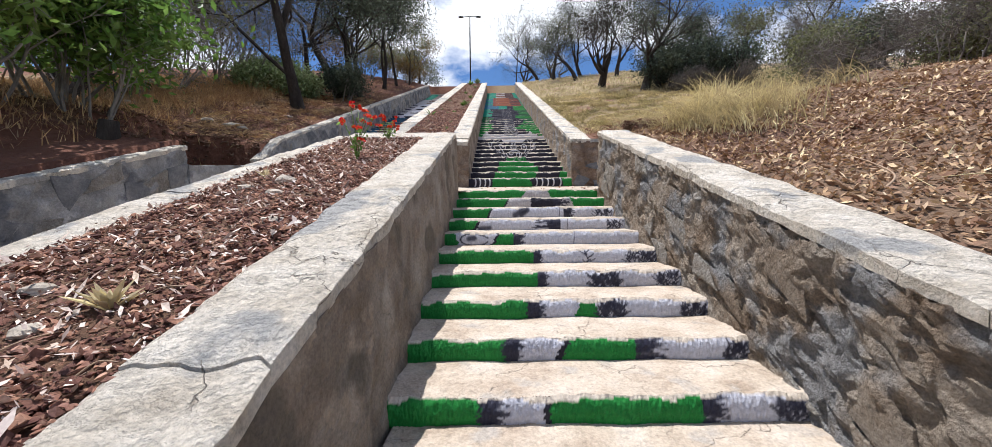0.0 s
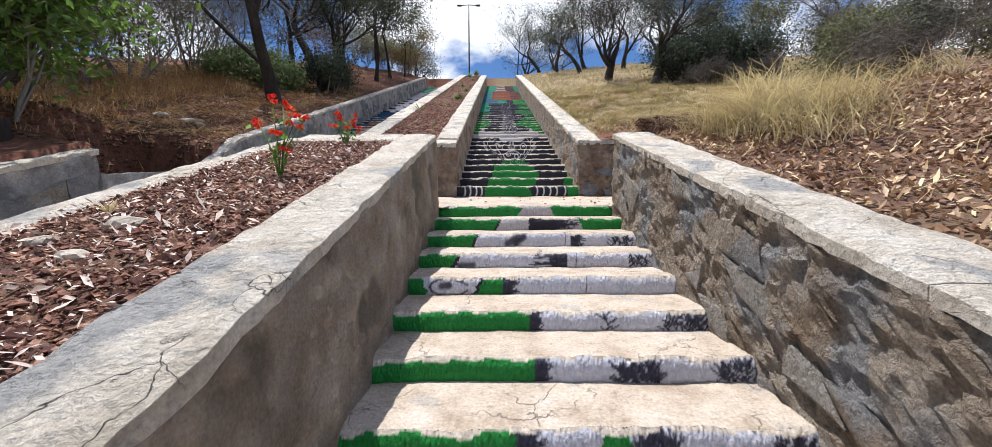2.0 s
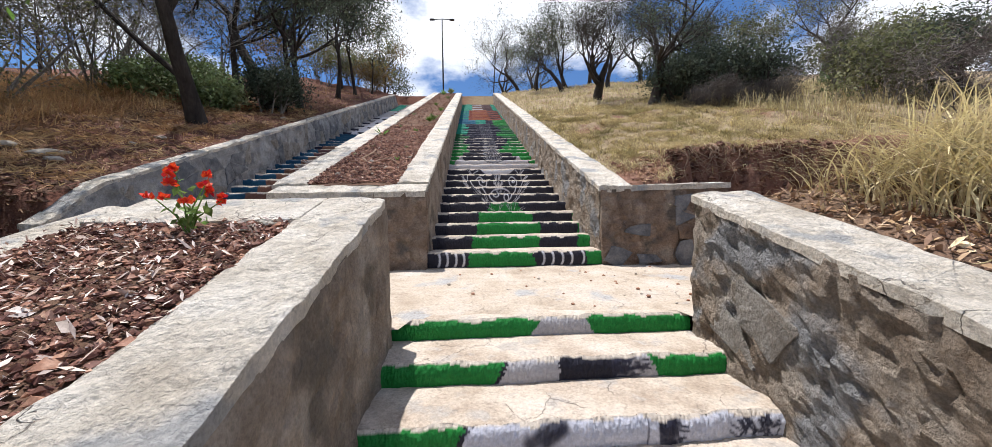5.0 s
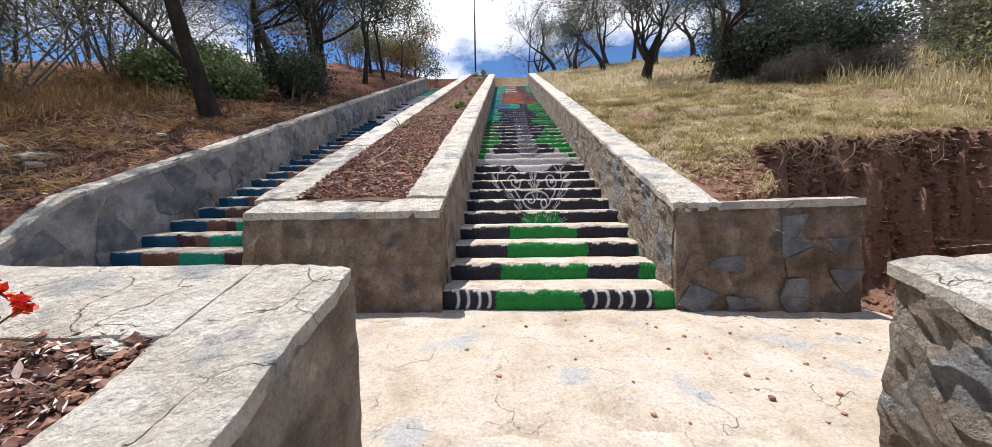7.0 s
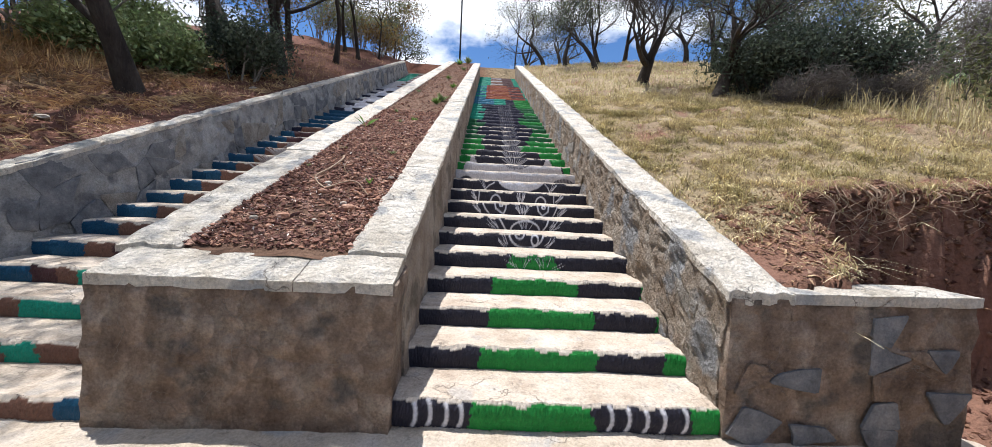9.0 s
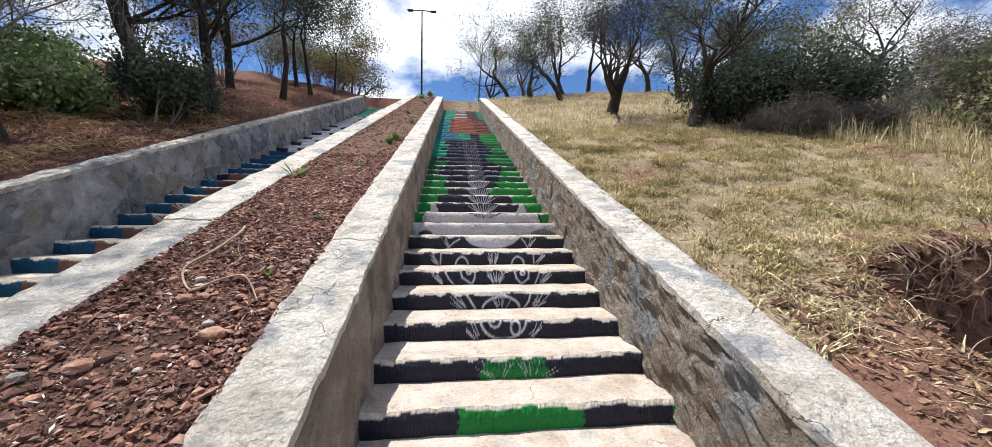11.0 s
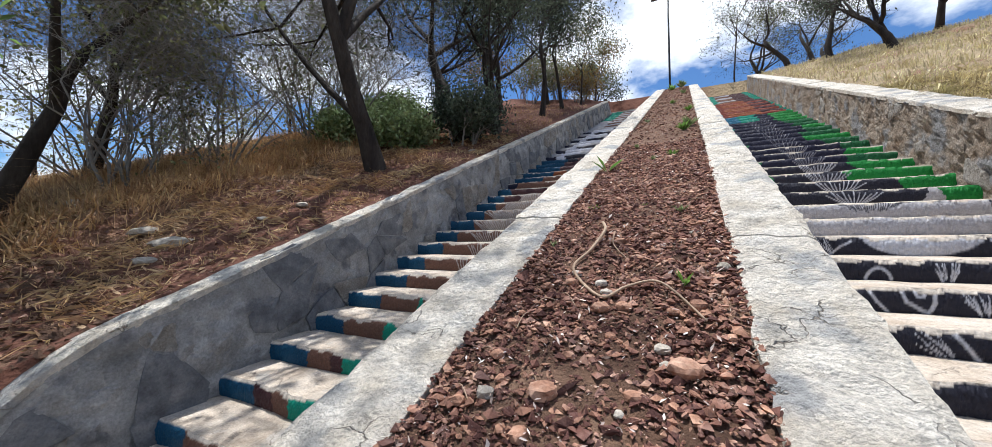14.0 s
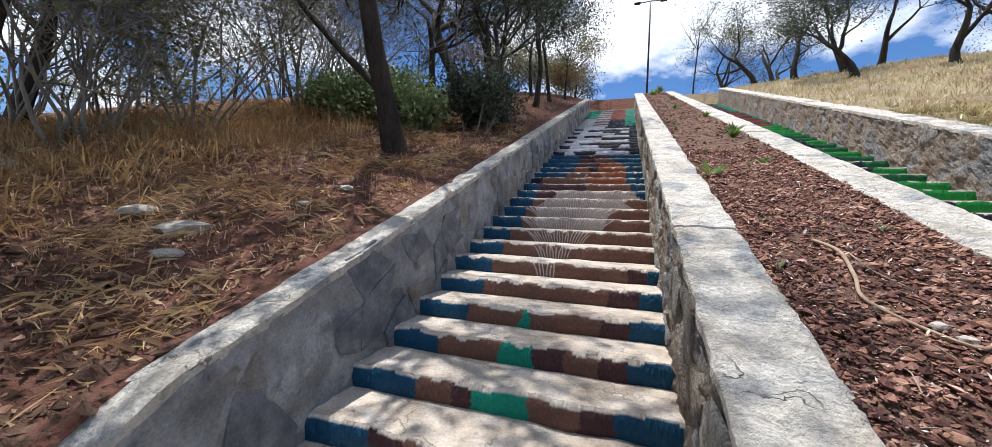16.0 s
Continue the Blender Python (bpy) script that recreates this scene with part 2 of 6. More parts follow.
M = {
    "mortar": mat("lime_mortar", [(0.27, 0.195, 0.135), (0.4, 0.325, 0.255), (0.47, 0.41, 0.345)], 2.6, 70, 0.95, 1.0, 24, bump_dist=0.085, lumps=19, grain=0.42, spots=((0.33, 0.325, 0.325), 1.9, 0.52), pits=0.3),
    "render": mat("rough_render", [(0.2, 0.15, 0.11), (0.3, 0.24, 0.19), (0.39, 0.335, 0.28)], 2.6, 60, 0.95, 0.8, 14, spots=((0.17, 0.14, 0.11), 2.2, 0.55), bump_dist=0.1, cracks=1.4, lumps=7, grain=0.35),
    "render_brown": mat("earth_stained_render", [(0.15, 0.1, 0.07), (0.27, 0.195, 0.145), (0.4, 0.33, 0.265)], 3.4, 50, 0.95, 0.9, 11, spots=((0.15, 0.125, 0.105), 3.0, 0.55), bump_dist=0.12, cracks=1.5, lumps=6, grain=0.35, pits=0.3),
    "render_grey": mat("grey_render", [(0.2, 0.195, 0.19), (0.31, 0.305, 0.3), (0.42, 0.415, 0.41)], 3.0, 50, 0.95, 0.8, 12, spots=((0.15, 0.15, 0.16), 2.9, 0.56), bump_dist=0.09, lumps=6, grain=0.33),
    "stone": mat("wall_stone", [(0.28, 0.24, 0.2), (0.39, 0.355, 0.315), (0.47, 0.44, 0.41)], 4.0, 60, 0.95, 1.0, 24, by_piece=0.16, bump_dist=0.075, lumps=17, grain=0.36),
    "bluestone": mat("grey_blue_stone", [(0.1, 0.102, 0.108), (0.165, 0.168, 0.178), (0.25, 0.245, 0.24)], 6.0, 60, 0.85, 0.9, 16, by_piece=0.25, bump_dist=0.06),
    "coping": mat("whitened_coping", [(0.53, 0.46, 0.375), (0.68, 0.61, 0.52), (0.77, 0.71, 0.63)], 4.2, 55, 0.9, 1.0, 13, by_piece=0.06, spots=((0.4, 0.39, 0.375), 2.6, 0.55), bump_dist=0.1, cracks=2.6, grain=0.28, pits=0.4),
    "tread": mat("cream_tread", [(0.4, 0.315, 0.24), (0.54, 0.45, 0.36), (0.62, 0.54, 0.46)], 3.2, 55, 0.9, 0.8, 13, spots=((0.44, 0.39, 0.34), 4.0, 0.58), bump_dist=0.06, cracks=1.6, grain=0.3, pits=0.35),
    "paving": mat("pale_paving", [(0.4, 0.32, 0.24), (0.51, 0.425, 0.335), (0.56, 0.49, 0.42)], 2.4, 55, 0.9, 0.8, 11, spots=((0.4, 0.385, 0.37), 2.0, 0.57), bump_dist=0.06, cracks=1.1, grain=0.3, pits=0.35),
    "paint": mat("mural_paint", [(0.5, 0.5, 0.5)], 3, 40, 0.55, 0.6, 30, attr="mural", bump_dist=0.02),
    "soil": mat("bare_soil", [(0.085, 0.045, 0.03), (0.15, 0.085, 0.055), (0.2, 0.12, 0.08)], 1.5, 30, 0.97, 1.0, 9, bump_dist=0.08),
    "bank_soil": mat("crumbly_red_earth", [(0.13, 0.062, 0.042), (0.22, 0.115, 0.078), (0.31, 0.18, 0.125)], 3.0, 30, 0.97, 1.0, 14, by_piece=0.5, bump_dist=0.08),
    "hill": mat("hillside", [(0.11, 0.06, 0.04), (0.2, 0.13, 0.08), (0.29, 0.22, 0.13)], 0.9, 22, 0.97, 1.0, 8, attr="cover", bump_dist=0.08),
    "chip": mat("lava_chips", [(0.11, 0.05, 0.038), (0.225, 0.107, 0.077), (0.36, 0.215, 0.165)], 9, 60, 0.9, 0.5, 40, by_piece=0.7),
    "leaf_dry": mat("dry_leaves", [(0.2, 0.105, 0.06), (0.33, 0.2, 0.12), (0.47, 0.33, 0.21)], 3, 40, 0.8, 0.2, 60, by_piece=0.45, translucent=0.15),
    "straw": mat("dry_grass", [(0.42, 0.34, 0.18), (0.58, 0.49, 0.28), (0.66, 0.58, 0.38)], 1.2, 14, 0.75, 0, by_piece=0.35, translucent=0.2),
    "straw_green": mat("half_dry_grass", [(0.27, 0.24, 0.105), (0.48, 0.39, 0.21), (0.64, 0.53, 0.34)], 1.1, 14, 0.75, 0, by_piece=0.55, translucent=0.2),
    "straw_brown": mat("brown_grass", [(0.34, 0.19, 0.095), (0.5, 0.32, 0.165), (0.62, 0.455, 0.27)], 1.2, 14, 0.75, 0, by_piece=0.35, translucent=0.2),
    "bark": mat("dark_bark", [(0.022, 0.018, 0.016), (0.045, 0.036, 0.03), (0.07, 0.058, 0.05)], 4, 30, 0.95, 1.0, 14, stretch=(1, 1, 0.3), bump_dist=0.05),
    "bark_grey": mat("grey_bark", [(0.12, 0.108, 0.095), (0.22, 0.2, 0.18), (0.32, 0.295, 0.265)], 4, 30, 0.95, 0.9, 16, stretch=(1, 1, 0.3)),
    "twig": mat("bare_twigs", [(0.1, 0.085, 0.075), (0.19, 0.165, 0.15)], 2, 20, 0.9, 0, by_piece=0.3),
    "leaf_dark": mat("dark_leaves", [(0.042, 0.058, 0.042), (0.075, 0.094, 0.064), (0.12, 0.135, 0.09)], 0.7, 8, 0.6, 0, by_piece=0.4, translucent=0.4),
    "leaf_mid": mat("olive_leaves", [(0.09, 0.1, 0.045), (0.15, 0.16, 0.075), (0.22, 0.21, 0.11)], 0.7, 8, 0.55, 0, by_piece=0.4, translucent=0.45),
    "leaf_green": mat("green_leaves", [(0.07, 0.13, 0.03), (0.14, 0.24, 0.05), (0.24, 0.34, 0.1)], 1, 8, 0.45, 0, by_piece=0.4, translucent=0.45),
    "leaf_pale": mat("pale_green_leaves", [(0.13, 0.18, 0.07), (0.22, 0.28, 0.12), (0.36, 0.4, 0.22)], 1, 8, 0.5, 0, by_piece=0.4, translucent=0.25),
    "leaf_rust": mat("rusty_leaves", [(0.16, 0.09, 0.03), (0.22, 0.14, 0.05), (0.2, 0.16, 0.06)], 1, 8, 0.6, 0, by_piece=0.4, translucent=0.25),
    "petal": mat("red_petals", [(0.62, 0.03, 0.015), (0.75, 0.06, 0.03)], 8, 30, 0.5, 0, by_piece=0.25, translucent=0.25),
    "steel": mat("dark_painted_steel", [(0.03, 0.03, 0.032), (0.05, 0.05, 0.05)], 4, 40, 0.5, 0.1, metal=0.6),
    "rock": mat("pale_rock", [(0.28, 0.24, 0.19), (0.42, 0.37, 0.31), (0.52, 0.46, 0.39)], 5, 40, 0.9, 0.7, 20, bump_dist=0.03),
    "cactus": mat("cactus_skin", [(0.07, 0.11, 0.04), (0.13, 0.18, 0.07)], 6, 40, 0.6, 0.3),
    "root": mat("pale_root", [(0.3, 0.2, 0.13), (0.42, 0.31, 0.22)], 6, 40, 0.8, 0.4),
}


# ---- mesh helpers ----
def mesh_object(name, verts, faces, material, parent=None, smooth=False, label=""):
    me = bpy.data.meshes.new(name)
    me.from_pydata([tuple(v) for v in verts] if not isinstance(verts, np.ndarray) else verts.tolist(), [],
                   faces.tolist() if isinstance(faces, np.ndarray) else faces)
    me.materials.append(material)
    if smooth:
        me.shade_smooth()
    ob = new(name, me)
    if parent is not None:
        ob.parent = parent
    if label:
        ob["label"] = label
    return ob


def part(name, bm, material, parent, label=""):
    me = bpy.data.meshes.new(name)
    bm.normal_update()
    bm.to_mesh(me)
    bm.free()
    me.materials.append(material)
    ob = new(name, me)
    ob.parent = parent
    if label:
        ob["label"] = label
    return ob


def grid_faces(nu, nv, base=0):
    i, j = np.meshgrid(np.arange(nu - 1), np.arange(nv - 1), indexing="ij")
    a = base + i * nv + j
    return np.stack([a, a + nv, a + nv + 1, a + 1], -1).reshape(-1, 4)


def fbm(x, y, z=0.0, octaves=3):
    return noise.fractal(Vector((x, y, z)), 1.0, 2.0, octaves)


# ---- the plan ----
STEP1_Y, STEP1_D, STEP1_Z, STEP1_R = 1.95, 0.4667, 0.68, 0.1425   # nose of the first lower step
STEP2_Y, STEP2_D, STEP2_Z, STEP2_R = 7.97, 0.446, 2.30, 0.17      # nose of the first upper step
N1, N2 = 10, 49
XR, XL = 1.62, -0.5          # painted flight
XLR, XLL = -2.5, -4.69       # flight beside the trees
END1, FRONT2, TOP_Y = 6.05, 7.97, 29.6


def top1(y):
    return 0.93 + 0.322 * y


def top2(y):
    return 3.10 + 0.381 * (y - 8.0)


def hill_line(y):
    if y < -2:
        return 0.3 + 0.12 * (y + 2)
    if y < 6.0:
        return top1(y)
    if y < 8.2:
        a = (y - 6.0) / 2.2
        return top1(6.0) * (1 - a) + top2(8.2) * a
    if y < 29:
        return top2(y)
    return top2(29) + 0.9 * (1 - math.exp(-(y - 29) / 4.0)) - 0.02 * max(0, y - 45)


def smooth01(a):
    a = min(1.0, max(0.0, a))
    return a * a * (3 - 2 * a)


def bank_back(x):
    """Where the washed-out bank stands behind the landing's end."""
    return 8.12 + 1.45 * smooth01((x - 2.5) / 0.9) + 0.06 * max(0, x - 3.4) + 0.2 * fbm(x * 2.2, 0, 7) + 0.07 * fbm(x * 8, 0, 3)


def ground_z(x, y):
    """Height of the soil outside the stairs."""
    h = hill_line(y)
    if x > 0:
        d = max(0.0, x - 2.0)
        cross = 0.16 - 0.06 * smooth01((y - 6.5) / 2.0)
        z = h - 0.04 + cross * min(d, 7) + 0.05 * max(0, min(d - 7, 20))
        if y > 7:
            z -= 0.06 * smooth01((12.0 - y) / 2.0) * max(0, min(d, 7) - 1.4)
        if y < 7:
            z += 0.25 * smooth01((d - 1.0) / 3.0)
        z += 0.14 * fbm(x * 0.5, y * 0.5, 3.0) * smooth01(d / 1.5) + 0.05 * fbm(x * 2.1, y * 2.1, 9.0) * smooth01(d / 0.6)
        # washed-out gully at the end of the landing, biting in behind the wing
        back = bank_back(x)
        g = smooth01((y - 5.98) / 0.25) * smooth01((back - y + 0.1 * fbm(x * 6, y * 6, 5) * smooth01((x - 3.1) / 0.4)) / (0.07 + 0.33 * smooth01((x - 3.1) / 0.4))) * smooth01((9.0 - x) / 2.0)
        floor_z = 1.6 + 0.25 * smooth01((x - 3.2) / 0.3) + 0.05 * max(0, x - 3.4)
        if y > 8.1:
            floor_z = max(floor_z, 2.72 - 0.9 * smooth01((x - 2.9) / 0.45) + 0.1 * (y - 8.2))
        floor_z += 0.1 * fbm(x * 3, y * 3, 2) + 0.05 * fbm(x * 9, y * 9, 2)
        z = z * (1 - g) + min(z, floor_z) * g
    else:
        d = max(0.0, -5.2 - x)
        z = h - 0.06 + 0.17 * min(d, 6) + 0.03 * max(0, min(d - 6, 20))
        if y < 8.0:
            z += 0.25 * smooth01((d - 0.6) / 1.2)
        z += 0.16 * fbm(x * 0.5, y * 0.5, 5.0) * smooth01(d / 1.5) + 0.06 * fbm(x * 2.1, y * 2.1, 2.0) * smooth01(d / 0.6)
        g = smooth01((y - 6.0) / 0.3) * smooth01((8.2 + 0.2 * fbm(x * 1.3, 0, 4) - y) / 0.3) * smooth01((x + 7.0) / 1.0)
        z = z * (1 - g) + 1.9 * g
    return z


def build_ground():
    xs = np.unique(np.round(np.concatenate([
        np.linspace(-400, -60, 8), np.linspace(-60, -16, 23), np.linspace(-16, -9, 36), np.linspace(-9, -5.0, 44),
        [-4.99, -4.9], np.linspace(-4.7, 1.7, 6), [1.84, 1.86], np.linspace(1.95, 6.5, 76), np.linspace(6.5, 9, 24), np.linspace(9, 16, 28), np.linspace(16, 60, 23),
        np.linspace(60, 400, 8)]), 3))
    ys = np.unique(np.round(np.concatenate([
        np.linspace(-300, -20, 8), np.linspace(-20, -2, 19), np.linspace(-2, 5.6, 50), np.linspace(5.7, 10.6, 120), np.linspace(10.7, 18, 52),
        np.linspace(18, 34, 60), np.linspace(34, 80, 24), np.linspace(80, 600, 12)]), 3))
    verts, cover = [], []
    for x in xs:
        for y in ys:
            inside = -4.95 < x < 1.85 and y < TOP_Y + 0.4
            z = ground_z(x, y)
            if inside:
                z = hill_line(y) - 2.6 if y > -1 else hill_line(y) - 1.4
                z = min(z, 1.2) if y < 8.3 else z
            if y > 60:
                z -= 0.004 * (y - 60) ** 1.3
            verts.append((x, y, z))
            n = fbm(x * 0.6, y * 0.6, 1.0)
            soil = Vector((0.15, 0.085, 0.06))
            dry = Vector((0.33, 0.255, 0.155))
            red = Vector((0.15, 0.066, 0.044))
            if x > 0:
                f = smooth01((y - max(8.5, bank_back(x)) - 0.05) / 0.5) * (0.8 + 0.5 * n + 0.3 * fbm(x * 3, y * 3, 6))
                c = soil.lerp(dry, min(1, max(0, f)))
                if y > 6.5 and f < 0.5:
                    c = Vector((0.22, 0.115, 0.078))
                if y < 6.5:
                    c = soil.lerp(Vector((0.2, 0.13, 0.085)), min(1, max(0, 0.5 + n)))
            else:
                f = smooth01((-7.0 - x) / 2.5 + n * 0.8) * smooth01((19 - y) / 4)
                c = red.lerp(Vector((0.26, 0.18, 0.1)), f)
            cover.append((c.x, c.y, c.z, 1))
    ob = mesh_object("ground", np.array(verts), grid_faces(len(xs), len(ys)), M["hill"], smooth=True)
    at = ob.data.color_attributes.new("cover", 'FLOAT_COLOR', 'POINT')
    at.data.foreach_set("color", np.array(cover, dtype=np.float32).ravel())
    tagged(ob, "sloping hillside of reddish soil and dry grass", "ground", kind="structure")
    return ob


build_ground()


def sweep_wall(name, section, s0, s1, material, parent=None, step=0.14, amp=0.012, seed=0.0, freq=5.0, axis="y", sub=0.12, most=12, rugged=0.0):
    """A wall along an axis. section(s) gives the corners of its outline; every side is subdivided and roughened, and the ends closed."""
    n = max(2, int((s1 - s0) / step))
    stations = np.linspace(s0, s1, n + 1)
    mid = section((s0 + s1) / 2)
    ks = []
    for i in range(len(mid)):
        q = mid[(i + 1) % len(mid)]
        ks.append(max(2, min(most, int(math.hypot(q[0] - mid[i][0], q[1] - mid[i][1]) / sub))))
    verts = []
    for s in stations:
        c = section(s)
        for i, k in enumerate(ks):
            p, q = c[i], c[(i + 1) % len(c)]
            for j in range(k):
                a, z = p[0] + (q[0] - p[0]) * j / k, p[1] + (q[1] - p[1]) * j / k
                v = Vector((a, s, z)) if axis == "y" else Vector((s, a, z))
                d = noise.noise_vector(v * freq + Vector((0, 0, seed))) + 0.5 * noise.noise_vector(v * freq * 3 + Vector((0, 0, seed)))
                if rugged:
                    d = d + rugged * noise.noise_vector(Vector((v.x, v.y * 11, v.z * 11))) + rugged * 0.6 * noise.noise_vector(Vector((v.x, v.y * 27, v.z * 27)))
                verts.append(v + amp * d)
    m = sum(ks)
    faces = []
    for i in range(n):
        for j in range(m):
            faces.append((i * m + j, i * m + (j + 1) % m, (i + 1) * m + (j + 1) % m, (i + 1) * m + j))
    faces.append(tuple(range(m - 1, -1, -1)))
    faces.append(tuple(n * m + j for j in range(m)))
    ob = mesh_object(name, verts, faces, material, parent)
    bm = bmesh.new()
    bm.from_mesh(ob.data)
    bmesh.ops.recalc_face_normals(bm, faces=bm.faces)
    bm.to_mesh(ob.data)
    bm.free()
    return ob


def coping_slabs(parent, xa, xb, y0, y1, ztop, thick=0.05, seed=1, lip=0.005):
    """Whitened slabs along the top of a wall, with thin joints."""
    rng = random.Random(seed)
    y = y0
    while y < y1 - 0.05:
        ln = min(y1 - y, rng.uniform(1.2, 2.8))
        if y1 - y - ln < 0.25:
            ln = y1 - y
        nu, nv = 11, max(4, int(ln / 0.06))
        verts = []
        dz = rng.uniform(-0.006, 0.01)
        sk = rng.uniform(-0.12, 0.12)
        for layer in (0, 1):
            for i in range(nu):
                for j in range(nv):
                    u, v = i / (nu - 1), j / (nv - 1)
                    yy = y + 0.002 + (ln - 0.004) * v + 0.03 * noise.noise(Vector((u * 5, round(y + ln * v, 2) * 9, seed + 0.5)))
                    e = 0.022 * noise.noise(Vector((yy * 4, i * 7.0, seed))) + 0.014 * noise.noise(Vector((yy * 17, i * 7.0, seed)))
                    xx = xa - lip + (xb - xa + 2 * lip) * u + (e if i in (0, nu - 1) else 0)
                    zz = ztop(yy) + dz + 0.016 * noise.noise(Vector((xx * 3, yy * 3, seed))) + 0.012 * noise.noise(Vector((xx * 10, yy * 10, seed)))
                    if i in (0, nu - 1):
                        zz -= 0.014
                    if j in (0, nv - 1):
                        zz -= 0.004
                    if layer:
                        zz = ztop(yy) - thick - 0.02 + 0.012 * noise.noise(Vector((xx * 9, yy * 9, 2.0)))
                    verts.append((xx, yy, zz))
        f = [tuple(q) for q in grid_faces(nu, nv)[:, ::-1][:, ::-1]]
        nb = nu * nv
        for i in range(nu - 1):
            f.append((i * nv, (i) * nv + nb, (i + 1) * nv + nb, (i + 1) * nv))
            f.append((i * nv + nv - 1, (i + 1) * nv + nv - 1, (i + 1) * nv + nv - 1 + nb, i * nv + nv - 1 + nb))
        for j in range(nv - 1):
            f.append((j, j + 1, j + 1 + nb, j + nb))
            a = (nu - 1) * nv
            f.append((a + j, a + j + nb, a + j + 1 + nb, a + j + 1))
        mesh_object("coping_slab", verts, f, M["coping"], parent)
        y += ln


def stone_pieces(parent, place, length, height, size, material, seed=0, proud=0.014, fill=0.85, bounds=None, name="stone", dome=False):
    """Irregular stones set in a face; place(s, t, out) maps the face's own metres to the world."""
    rng = random.Random(seed)
    nc, nr = max(1, int(length / size)), max(1, int(height / (size * 0.75)))
    jit = {}
    for i in range(nc + 1):
        for j in range(nr + 1):
            jit[i, j] = ((i + rng.uniform(-0.46, 0.46)) * length / nc, (j + rng.uniform(-0.46, 0.46)) * height / nr)
    for i in range(nc):
        for j in range(nr):
            if rng.random() > fill:
                continue
            q = [jit[i, j], jit[i + 1, j], jit[i + 1, j + 1], jit[i, j + 1]]
            cx, cy = sum(p[0] for p in q) / 4, sum(p[1] for p in q) / 4
            if bounds and not bounds(cx, cy):
                continue
            ring = []
            for a in range(4):
                p, r = q[a], q[(a + 1) % 4]
                for f in (0.07, 0.5, 0.93):
                    k = (0.98 if dome else 0.88) + rng.uniform(-0.12, 0.07)
                    ring.append((cx + (p[0] + (r[0] - p[0]) * f - cx) * k, cy + (p[1] + (r[1] - p[1]) * f - cy) * k))
            h = proud * rng.uniform(0.5, 1.5)
            n = len(ring)
            verts = [place(s, t, -0.02) for s, t in ring] + [place(s, t, h * (0.05 if dome else 0.7)) for s, t in ring]
            verts += [place(cx + (s - cx) * 0.72, cy + (t - cy) * 0.72, h * rng.uniform(0.5, 1.4)) for s, t in ring] + [place(cx, cy, h * 1.15)]
            faces = []
            for a in range(n):
                b2 = (a + 1) % n
                faces += [(a, b2, n + b2, n + a), (n + a, n + b2, 2 * n + b2, 2 * n + a), (2 * n + a, 2 * n + b2, 3 * n)]
            mesh_object(name, verts, faces, rng.choice(material) if isinstance(material, list) else material, parent)


# ---- walls ----
def root(name, label, category="wall", kind="structure", group=""):
    return tagged(new(name), label, category, group, kind)


